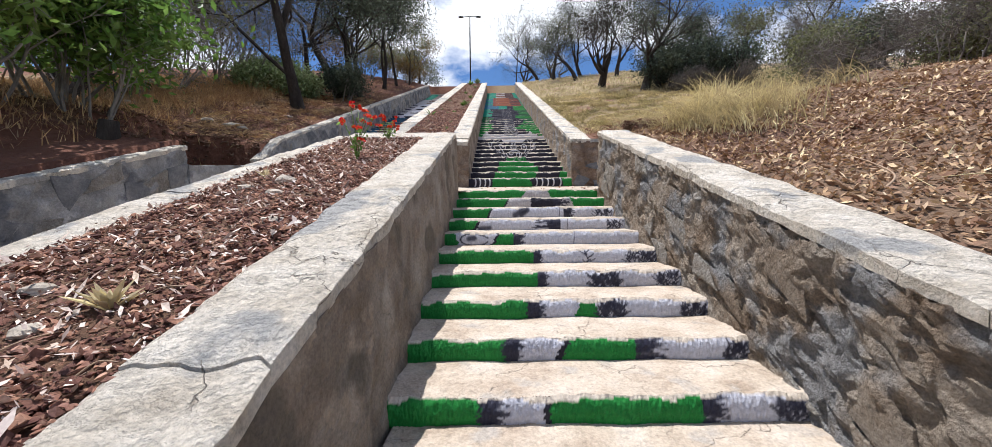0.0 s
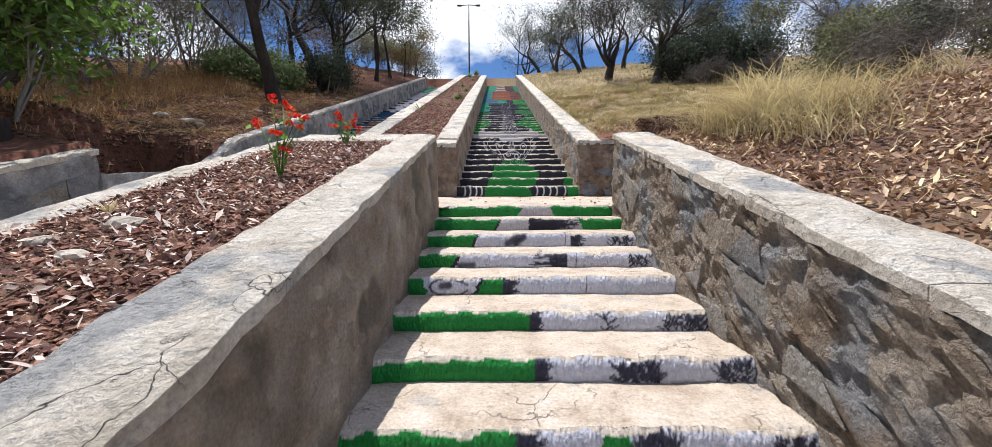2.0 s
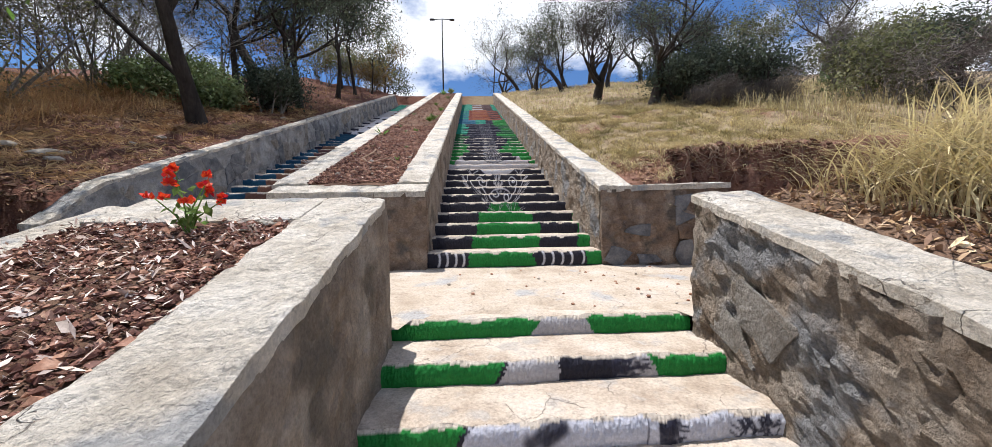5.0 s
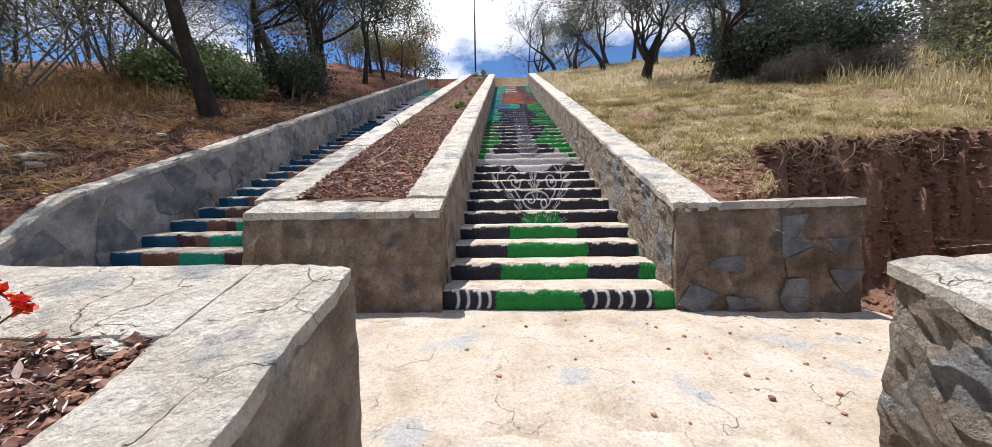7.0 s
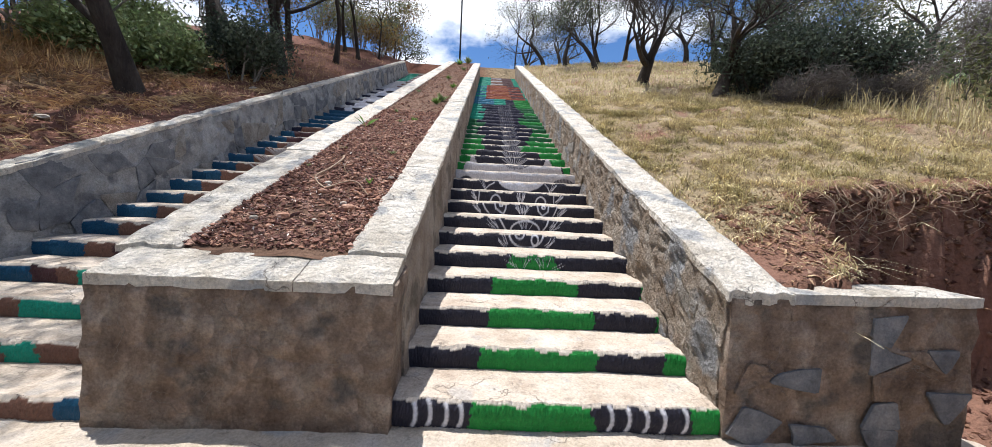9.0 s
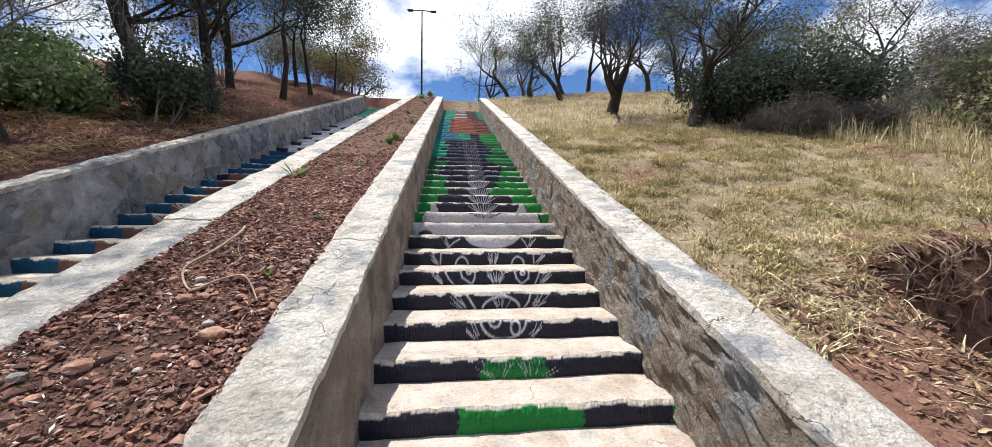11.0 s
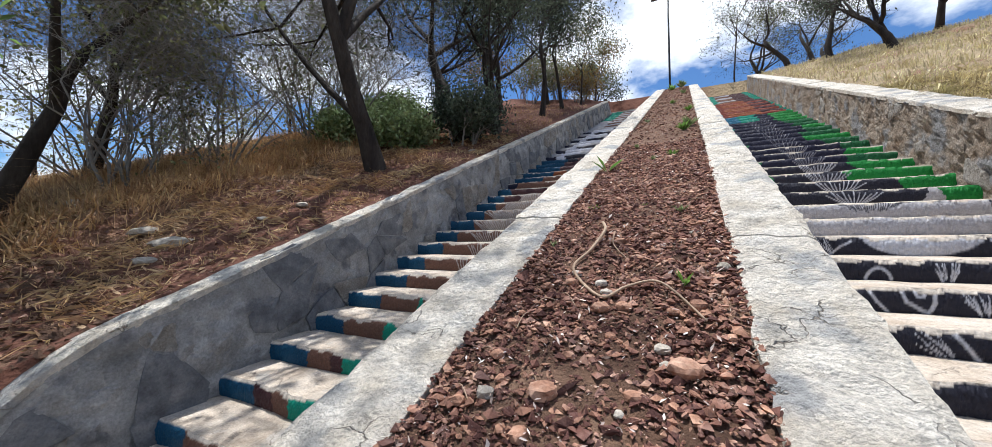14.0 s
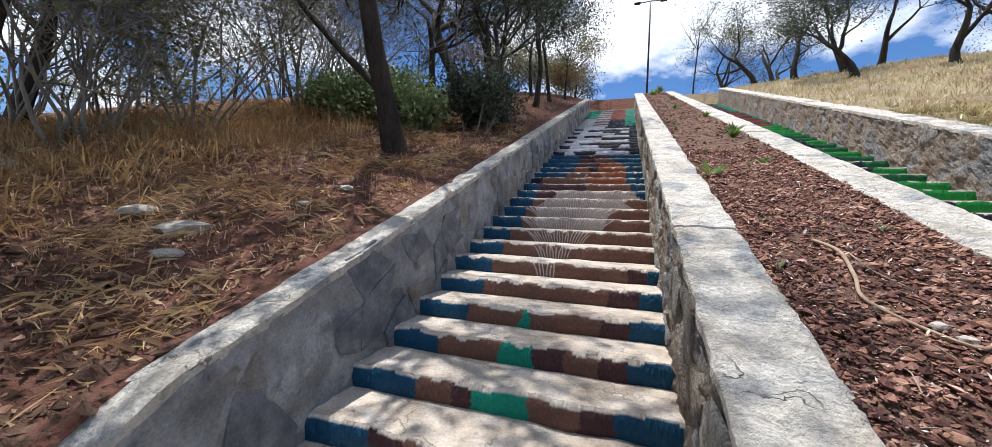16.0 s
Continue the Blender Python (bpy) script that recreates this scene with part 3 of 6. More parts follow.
def build_walls():
    # right-hand lower wall
    r1 = root("wall_lower_right", "rough rubble stone retaining wall with pale coping beside the lower steps")
    sweep_wall("body", lambda y: [(XR + 0.02, -1.2), (XR, top1(y) - 0.06), (2.1, top1(y) - 0.06), (2.15, -1.2)], -2.5, END1, M["mortar"], r1, amp=0.024, freq=3.5, step=0.036, sub=0.036, most=80, rugged=1.25)
    coping_slabs(r1, XR, 2.12, -2.5, END1 + 0.01, top1, seed=3)
    stone_pieces(r1, lambda s, t, o: (XR - o - 0.012, -0.2 + s, top1(-0.2 + s) - 1.05 + t), 6.2, 0.98, 0.26, [M["stone"], M["mortar"]], 5, 0.006, 0.1, dome=True)
    stone_pieces(r1, lambda s, t, o: (1.66 + s, END1 - o, 1.98 + t), 0.42, 0.8, 0.26, [M["stone"], M["bluestone"]], 15, 0.006, 0.7, dome=True)
    # right-hand upper wall with its wing
    r2 = root("wall_upper_right", "rubble stone retaining wall with pale coping beside the upper steps")
    sweep_wall("body", lambda y: [(XR - 0.02, top2(y) - 2.2), (XR - 0.04, top2(y) - 0.06), (1.96, top2(y) - 0.06), (2.0, top2(y) - 2.2)], FRONT2 + 0.03, TOP_Y, M["mortar"], r2, amp=0.024, freq=3.5, step=0.055, sub=0.055, most=44, rugged=1.1)
    coping_slabs(r2, XR - 0.04, 2.0, FRONT2, TOP_Y, top2, seed=8)
    stone_pieces(r2, lambda s, t, o: (XR - 0.045 - o, 8.1 + s, top2(8.1 + s) - 0.98 + t), 21.3, 0.9, 0.27, [M["stone"], M["mortar"]], 6, 0.007, 0.14, dome=True)
    wing_top = lambda x: 3.10 + 0.015 * (x - 1.6)
    sweep_wall("wing", lambda x: [(FRONT2 - 0.07, 1.4), (FRONT2, wing_top(x) - 0.05), (FRONT2 + 0.3, wing_top(x) - 0.05), (FRONT2 + 0.3, 1.4)], 2.0, 3.26, M["render_brown"], r2, amp=0.022, axis="x", step=0.06, sub=0.06, most=24, rugged=0.3)
    sweep_wall("wing", lambda x: [(FRONT2 - 0.07, 1.4), (FRONT2, wing_top(x) - 0.06), (FRONT2 + 0.06, wing_top(x) - 0.06), (FRONT2 + 0.06, 1.4)], XR - 0.02, 2.02, M["render_brown"], r2, amp=0.018, axis="x", step=0.06, sub=0.06, most=24, rugged=0.3)
    stone_pieces(r2, lambda s, t, o: (1.68 + s, FRONT2 - 0.06 + 0.062 * t / 0.95 - o - 0.012, 2.12 + t), 1.5, 0.85, 0.21, [M["render_brown"], M["bluestone"]], 14, 0.001, 0.22, dome=True)
    slab_x(r2, 2.0, 3.28, FRONT2 - 0.012, FRONT2 + 0.32, wing_top, 21)
    # planter between the flights, lower part
    p1 = root("planter_lower", "long raised planter of rendered stone with pale coping and bark soil", "planter")
    sweep_wall("wall_side", lambda y: [(XL, -1.2), (-0.62, top1(y) - 0.06), (-1.0, top1(y) - 0.06), (-1.0, -1.2)], -2.5, END1, M["render"], p1, amp=0.02, step=0.06, sub=0.06, most=40, rugged=0.25)
    sweep_wall("wall_side", lambda y: [(-2.23, -1.2), (-2.23, top1(y) - 0.08), (-2.48, top1(y) - 0.08), (-2.45, -1.2)], -2.5, END1, M["render"], p1, amp=0.016, step=0.14)
    coping_slabs(p1, -1.03, -0.62, -2.5, END1, top1, seed=31)
    coping_slabs(p1, -2.5, -2.2, -2.5, END1, lambda y: top1(y) - 0.03, seed=32)
    sweep_wall("wall_end", lambda x: [(END1 + 0.05, 1.2), (END1, top1(END1) - 0.07), (5.66, top1(5.66) - 0.07), (5.66, 1.2)], -2.3, -0.95, M["render"], p1, amp=0.012, axis="x")
    slab_x(p1, -2.22, -1.02, 5.6, END1 + 0.01, lambda x: top1(5.85), 33, slope=0.322)
    # upper part
    p2 = root("planter_upper", "long raised planter of brown rendered stone with pale coping", "planter")
    sweep_wall("wall_side", lambda y: [(XL + 0.02, top2(y) - 2.2), (-0.58, top2(y) - 0.06), (-0.94, top2(y) - 0.06), (-0.94, top2(y) - 2.2)], FRONT2 + 0.3, TOP_Y, M["render"], p2, amp=0.018, step=0.1, sub=0.08, most=30, rugged=0.25)
    sweep_wall("wall_side", lambda y: [(-2.12, top2(y) - 2.2), (-2.12, top2(y) - 0.06), (-2.5, top2(y) - 0.06), (-2.53, top2(y) - 2.2)], FRONT2 + 0.3, TOP_Y, M["mortar"], p2, amp=0.024, step=0.055, sub=0.055, most=44, rugged=1.1)
    sweep_wall("wall_front", lambda x: [(FRONT2 - 0.1, 1.4), (FRONT2, 3.04), (FRONT2 + 0.36, 3.1), (FRONT2 + 0.36, 1.4)], -2.44, -0.56, M["render_brown"], p2, amp=0.022, axis="x", step=0.05, sub=0.06, most=30, rugged=0.3)
    coping_slabs(p2, -0.96, -0.57, FRONT2 + 0.3, TOP_Y, top2, seed=41)
    coping_slabs(p2, -2.51, -2.1, FRONT2 + 0.3, TOP_Y, top2, seed=42)
    slab_x(p2, -2.43, -0.57, FRONT2 - 0.012, FRONT2 + 0.31, lambda x: 3.12, 43, slope=0.36)
    stone_pieces(p2, lambda s, t, o: (-2.525 - o, 8.3 + s, top2(8.3 + s) - 0.95 + t), 20, 0.88, 0.28, [M["stone"], M["mortar"]], 16, 0.008, 0.4, dome=True)
    # far wall beside the trees
    l1 = root("wall_lower_left", "grey shaded stone wall with pale coping beside the trees")
    sweep_wall("body", lambda y: [(XLL, -1.2), (XLL - 0.08, top1(y) - 0.2), (-5.0, top1(y) - 0.2), (-5.05, -1.2)], -2.5, 5.9, M["render_grey"], l1, amp=0.03, step=0.1, sub=0.09, most=26, rugged=0.25)
    coping_slabs(l1, -5.0, XLL - 0.08, -2.5, 5.92, lambda y: top1(y) - 0.14, seed=51)
    stone_pieces(l1, lambda s, t, o: (XLL - 0.06 + o, 1.0 + s, top1(1.0 + s) - 1.2 + t), 4.9, 1.0, 0.34, [M["bluestone"], M["stone"]], 56, 0.006, 0.5, dome=True)
    low = lambda y: 2.4 + 0.1 * (y - 6)
    sweep_wall("low_wall", lambda y: [(XLL, 1.2), (XLL - 0.04, low(y)), (-4.8, low(y)), (-4.8, 1.2)], 5.9, 7.9, M["render_grey"], l1, amp=0.02, step=0.1, sub=0.09, most=26, rugged=0.25)
    l2 = root("wall_upper_left", "grey shaded stone wall with inlaid dark stones and pale coping")
    tl = lambda y: top2(y) - 0.05 - 0.25 * smooth01((8.6 - y) / 0.8)
    sweep_wall("body", lambda y: [(XLL, top2(y) - 2.2), (XLL - 0.1, tl(y) - 0.06), (-5.02, tl(y) - 0.06), (-5.1, top2(y) - 2.2)], 7.85, TOP_Y - 1.6, M["render_grey"], l2, amp=0.022, step=0.1, sub=0.09, most=26, rugged=0.25)
    coping_slabs(l2, -5.04, XLL - 0.1, 7.84, TOP_Y - 1.6, tl, seed=61)
    stone_pieces(l2, lambda s, t, o: (XLL - 0.01 - 0.095 * (t + 0.1) / 1.0 + o + 0.008, 8.0 + s, tl(8.0 + s) - 1.05 + t), 19.8, 0.95, 0.36, [M["bluestone"], M["bluestone"], M["stone"]], 66, 0.007, 0.55, dome=True)
    sweep_wall("curved_end", lambda y: [(XLL, top2(y) - 2.2), (XLL - 0.1, top2(TOP_Y - 1.6) - 0.1 - 0.35 * (y - TOP_Y + 1.6)), (-5.02, top2(TOP_Y - 1.6) - 0.1 - 0.35 * (y - TOP_Y + 1.6)), (-5.1, top2(y) - 2.2)], TOP_Y - 1.61, TOP_Y, M["render_grey"], l2)


def slab_x(parent, x0, x1, ya, yb, ztop, seed, slope=0.0):
    """Coping slabs in a row along x."""
    rng = random.Random(seed)
    x = x0
    while x < x1 - 0.05:
        ln = min(x1 - x, rng.uniform(1.2, 2.4))
        if x1 - x - ln < 0.25:
            ln = x1 - x
        nu, nv = max(4, int(ln / 0.09)), 7
        verts = []
        for layer in (0, 1):
            for i in range(nu):
                for j in range(nv):
                    u, v = i / (nu - 1), j / (nv - 1)
                    xx = x + 0.004 + (ln - 0.008) * u
                    yy = ya + (yb - ya) * v + (0.014 * noise.noise(Vector((xx * 7, j, seed))) if j in (0, nv - 1) else 0)
                    zz = ztop(xx) + slope * (yy - (ya + yb) / 2) + 0.012 * noise.noise(Vector((xx * 3, yy * 3, seed))) + 0.006 * noise.noise(Vector((xx * 12, yy * 12, seed)))
                    if i in (0, nu - 1) or j in (0, nv - 1):
                        zz -= 0.012
                    if layer:
                        zz = ztop(xx) + slope * (yy - (ya + yb) / 2) - 0.08 + 0.012 * noise.noise(Vector((xx * 9, yy * 9, 2.0)))
                    verts.append((xx, yy, zz))
        f = [tuple(q) for q in grid_faces(nu, nv)]
        nb = nu * nv
        for i in range(nu - 1):
            f.append((i * nv, i * nv + nb, (i + 1) * nv + nb, (i + 1) * nv))
            f.append((i * nv + nv - 1, (i + 1) * nv + nv - 1, (i + 1) * nv + nv - 1 + nb, i * nv + nv - 1 + nb))
        for j in range(nv - 1):
            a = (nu - 1) * nv
            f.append((j, j + 1, j + 1 + nb, j + nb))
            f.append((a + j, a + j + nb, a + j + 1 + nb, a + j + 1))
        mesh_object("coping_slab", verts, f, M["coping"], parent)
        x += ln


build_walls()

# ---- mural ----
GREEN, WHITE, BLACK, GREY = (0.014, 0.2, 0.035), (0.54, 0.54, 0.6), (0.02, 0.019, 0.03), (0.44, 0.42, 0.43)
INK, FUR = (0.03, 0.03, 0.05), (0.32, 0.25, 0.21)
BLUE, BROWN, DBROWN, TEAL = (0.008, 0.06, 0.12), (0.16, 0.08, 0.055), (0.07, 0.03, 0.032), (0.01, 0.24, 0.16)
ORANGE, RUST, NAVY, CREAM = (0.26, 0.075, 0.028), (0.2, 0.042, 0.024), (0.012, 0.012, 0.03), (0.6, 0.52, 0.43)
SKYB, DEEP = (0.02, 0.13, 0.22), (0.012, 0.1, 0.035)

# per riser: (where the colour ends at the foot, at the head, colour)
LOWER = {}
LOWER[1] = [(.215, .205, GREEN), (.345, .36, WHITE), (.36, .375, BLACK), (.75, .745, GREEN), (1, 1, WHITE)]
LOWER[2] = [(.28, .28, GREEN), (.40, .445, WHITE), (.425, .46, BLACK), (.665, .67, GREEN), (1, 1, WHITE)]
LOWER[3] = [(.37, .36, GREEN), (.515, .545, WHITE), (.615, .585, GREEN), (1, 1, WHITE)]
LOWER[4] = [(.425, .42, GREEN), (1, 1, WHITE)]
LOWER[5] = [(.42, .43, GREEN), (1, 1, WHITE)]
LOWER[6] = [(.035, .02, GREEN), (.20, .25, WHITE), (.215, .265, BLACK), (.35, .33, GREEN), (1, 1, WHITE)]
LOWER[7] = [(.09, .14, GREEN), (.115, .155, BLACK), (1, 1, WHITE)]
LOWER[8] = [(.17, .215, GREEN), (.185, .225, BLACK), (1, 1, WHITE)]
LOWER[9] = [(.27, .32, GREEN), (.285, .33, BLACK), (.47, .48, GREY), (.64, .67, BLACK), (.78, .75, GREY), (1, 1, GREEN)]
LOWER[10] = [(.42, .47, GREEN), (.67, .61, GREY), (1, 1, GREEN)]
UPPER = {}
UPPER[1] = [(.20, .22, BLACK), (.60, .58, GREEN), (.90, .90, BLACK), (1, 1, GREEN)]
UPPER[2] = [(.23, .23, BLACK), (.66, .66, GREEN), (.905, .905, BLACK), (1, 1, GREEN)]
UPPER[3] = [(.26, .26, BLACK), (.70, .70, GREEN), (.96, .965, BLACK), (1, 1, GREEN)]
UPPER[4] = [(.28, .285, BLACK), (.69, .68, GREEN), (.985, .985, BLACK), (1, 1, GREEN)]
UPPER[5] = [(.35, .39, BLACK), (.64, .60, GREEN), (1, 1, BLACK)]
UPPER[12] = [(.03, .05, GREEN), (.93, .90, GREY), (.945, .915, BLACK), (1, 1, GREEN)]
UPPER[11] = [(1, 1, GREY)]
UPPER[13] = [(.07, .085, GREEN), (.15, .11, GREY), (.76, .80, BLACK), (.86, .83, GREY), (1, 1, GREEN)]
UPPER[14] = [(.12, .14, GREEN), (.78, .76, BLACK), (1, 1, GREEN)]
UPPER[15] = [(.24, .2, GREEN), (.62, .58, BLACK), (1, 1, GREEN)]
UPPER[16] = [(.14, .2, GREEN), (.75, .66, BLACK), (1, 1, GREEN)]
for k in range(17, 28):
    w = 0.1 + 0.06 * math.sin(k * 2.3)
    UPPER[k] = [(w, w + .06, TEAL if k > 21 else DEEP), (.78 + .08 * math.sin(k * 1.7), .72 + .08 * math.sin(k * 1.1), NAVY), (1, 1, DEEP if k % 3 else GREEN)]
for k in range(28, 31):
    UPPER[k] = [(.3, .35, SKYB), (.5, .55, TEAL), (.7, .7, NAVY), (1, 1, GREEN)]
for k in range(31, 41):
    UPPER[k] = [(.16, .2, SKYB if k % 2 else TEAL), (.30, .26, RUST), (.7, .66, ORANGE if k % 3 else RUST), (.95, .95, RUST if k % 2 else DBROWN), (1, 1, TEAL)]
for k in range(41, 50):
    UPPER[k] = [(.22, .3, TEAL), (.5, .6, GREY if k % 3 == 0 else BROWN), (.9, .85, DBROWN), (1, 1, TEAL)]
LEFT = {}
LEFT[1] = [(.12, .12, BLUE), (.48, .48, BROWN), (.58, .57, TEAL), (.93, .93, BROWN), (1, 1, BLUE)]
LEFT[2] = [(.15, .15, BLUE), (.56, .55, BROWN), (.67, .66, TEAL), (.9, .9, BROWN), (1, 1, BLUE)]
LEFT[3] = [(.16, .16, BLUE), (.38, .38, BROWN), (.64, .62, TEAL), (.85, .85, DBROWN), (1, 1, BLUE)]
LEFT[4] = [(.19, .19, BLUE), (.30, .3, DBROWN), (.39, .4, BROWN), (.62, .61, TEAL), (.83, .82, DBROWN), (1, 1, BLUE)]
LEFT[5] = [(.21, .22, BLUE), (.34, .34, BROWN), (.40, .41, DBROWN), (.59, .575, TEAL), (.73, .74, BROWN), (.83, .82, DBROWN), (1, 1, BLUE)]
LEFT[6] = [(.19, .2, BLUE), (.42, .44, BROWN), (.56, .545, TEAL), (.66, .66, DBROWN), (.77, .78, BROWN), (.87, .86, DBROWN), (1, 1, BLUE)]
LEFT[7] = [(.22, .22, BLUE), (.44, .46, BROWN), (.50, .475, TEAL), (.76, .76, BROWN), (.87, .86, DBROWN), (1, 1, BLUE)]
LEFT[8] = [(.21, .21, BLUE), (.78, .78, BROWN), (.91, .90, DBROWN), (1, 1, BLUE)]
LEFT[9] = [(.18, .18, BLUE), (.86, .85, BROWN), (.94, .94, DBROWN), (1, 1, BLUE)]
LEFT[10] = [(.17, .17, BLUE), (.98, .98, BROWN), (1, 1, BLUE)]
LEFT[11] = [(.16, .17, BLUE), (1, 1, BROWN)]
LEFT[12] = [(.18, .18, BLUE), (.30, .26, BROWN), (.70, .74, FUR), (1, 1, BROWN)]
LEFT[13] = [(.15, .15, BLUE), (.24, .22, BROWN), (.72, .76, FUR), (1, 1, BROWN)]
LEFT[14] = [(.16, .15, BLUE), (.24, .24, BROWN), (.80, .86, FUR), (1, 1, BROWN)]
LEFT[15] = [(.14, .14, BLUE), (.30, .3, DBROWN), (.9, .92, FUR), (1, 1, BLUE)]
LEFT[16] = [(.14, .10, BLUE), (.55, .5, DBROWN), (.88, .88, BROWN), (1, 1, BLUE)]
LEFT[17] = [(.07, .10, NAVY), (.55, .5, BROWN), (.83, .84, ORANGE), (1, 1, BLUE)]
LEFT[18] = [(.28, .3, BLUE), (.52, .50, BROWN), (.84, .84, ORANGE), (1, 1, BLUE)]
LEFT[19] = [(.32, .35, BLUE), (.50, .48, ORANGE), (.56, .58, BLACK), (.84, .84, ORANGE), (1, 1, BLUE)]
LEFT[20] = [(.34, .35, BLUE), (.56, .58, DBROWN), (.82, .8, ORANGE), (1, 1, BLUE)]
LEFT[21] = [(.34, .33, BLUE), (.55, .5, DBROWN), (.7, .72, BROWN), (1, 1, BLUE)]
LEFT[22] = [(.3, .33, BLUE), (.46, .44, BLACK), (.62, .62, DBROWN), (1, 1, BLUE)]
for k in range(23, 35):
    a = 0.25 + 0.15 * math.sin(k * 2.1)
    LEFT[k] = [(.10, .12, NAVY if k % 2 else GREY), (a + .15, a + .1, WHITE), (a + .32, a + .4, BLACK if k % 3 else GREY), (.9, .86, WHITE if k % 2 else NAVY), (1, 1, NAVY)]
for k in range(35, 50):
    LEFT[k] = [(.2, .24, TEAL if k > 40 else GREY), (.55, .5, GREY if k % 2 else BROWN), (.85, .8, RUST if k > 39 else NAVY), (1, 1, TEAL)]


def arc(cx, cy, rx, ry, a0, a1, n=10):
    return [(cx + rx * math.cos(radians(a0 + (a1 - a0) * i / n)), cy + ry * math.sin(radians(a0 + (a1 - a0) * i / n))) for i in range(n + 1)]


def hairs(out, rng, k, u, n, spread, lean=0.0, w=.0019, low=.05, high=.9):
    """Fine brushed hairs that fan upwards from one place on a riser."""
    for i in range(int(n * .7)):
        a = rng.uniform(-1, 1) * spread
        v = rng.uniform(low, low + .3)
        out.append((k, w, [(u + a * .45, v), (u + a + lean, v + rng.uniform(.3, max(.32, high - v)))]))


def spikes(out, rng, k, u, way, reach, n=20, w=.0075, slant=.3):
    """Ragged brush marks that reach sideways out of an edge and thin out to points."""
    for i in range(n):
        v = rng.uniform(.02, .98)
        e = rng.uniform(.35, 1.0) * reach * way
        dv = rng.uniform(-slant, slant)
        out.append((k, w, [(u - .012 * way, v), (u + e * .45, v + dv * .4)]))
        out.append((k, w * .45, [(u + e * .45, v + dv * .4), (u + e, v + dv)]))


def scribble(out, rng, k, a, b, n, w=.0045):
    """A dense dark hatch between two places on a riser."""
    for i in range(n):
        u, v = rng.uniform(a, b), rng.uniform(.05, .75)
        out.append((k, w, [(u, v), (u + rng.uniform(-.025, .025), v + rng.uniform(.12, .3))]))


def upper_strokes():
    """White brushwork over the upper flight: (riser, half width, points as share of width and of height)."""
    rng = random.Random(4)
    out = []
    for i, u in enumerate((.03, .075, .125, .17, .635, .69, .745, .80, .87)):
        out.append((1, .009, arc(u, .5, .012, .42, -80, 80, 6)))
    # mouth
    out += [(6, .0075, arc(.475, .98, .098, .9, 180, 360, 14)), (6, .0065, arc(.437, .98, .026, .32, 180, 360, 8)), (6, .0065, arc(.525, .62, .02, .34, 0, 360, 12))]
    out += [(7, .0075, arc(.49, .02, .092, .74, 0, 180, 14)), (7, .007, [(.32, .98), (.345, .5), (.37, .03)]), (7, .007, [(.637, .98), (.625, .5), (.605, .15)])]
    # eyes
    for cu, side in ((.338, -1), (.628, 1)):
        out += [(8, .0075, [(cu - .04, .95), (cu - .03, .5), (cu + .01 - .012 * side, .12), (cu + .035, .45), (cu + .04, .95)]), (8, .006, arc(cu + .005, .82, .012, .12, 0, 360, 8))]
    out += [(9, .0075, arc(.31, .03, .037, .62, 0, 180, 10)), (9, .0075, arc(.642, .1, .037, .55, 0, 180, 10))]
    # cheeks and brows
    out += [(8, .006, [(.215, .98), (.235, .5), (.265, .08)]), (8, .006, [(.73, .98), (.715, .5), (.70, .08)]), (9, .006, [(.19, .95), (.185, .08)]), (9, .006, [(.735, .95), (.74, .08)]),
            (10, .006, [(.30, .8), (.26, .5), (.22, .05)]), (10, .006, [(.70, .8), (.725, .5), (.745, .05)])]
    for k, u, n, sp, lean in ((6, .36, 12, .025, -.03), (6, .59, 12, .025, .03), (7, .49, 14, .05, 0), (7, .31, 16, .03, -.035), (7, .655, 16, .03, .04), (8, .49, 44, .05, 0), (8, .20, 18, .02, -.04), (8, .735, 18, .02, .04),
                              (9, .495, 30, .035, 0), (9, .17, 14, .012, -.035), (9, .755, 16, .012, .045), (10, .23, 12, .02, -.03), (10, .75, 12, .02, .03), (5, .42, 10, .09, -.01), (5, .56, 10, .09, .01)):
        hairs(out, rng, k, u, n, sp, lean)
    for k in range(13, 29):
        for i in range(11 if k < 20 else 7):
            s = (i / (10 if k < 20 else 6) - .5) * (.24 if k < 16 else .2)
            out.append((k, .004, [(.5 + s * .2, .0), (.5 + s * .7, .45), (.5 + s, rng.uniform(.7, 1.0))]))
    # grey hanging between the brows
    for i in range(30):
        u = .335 + .35 * i / 29
        out.append((10, .012, [(u, 1.0), (u, 1 - .85 * math.sin(math.pi * i / 29) ** .6)]))
    return out


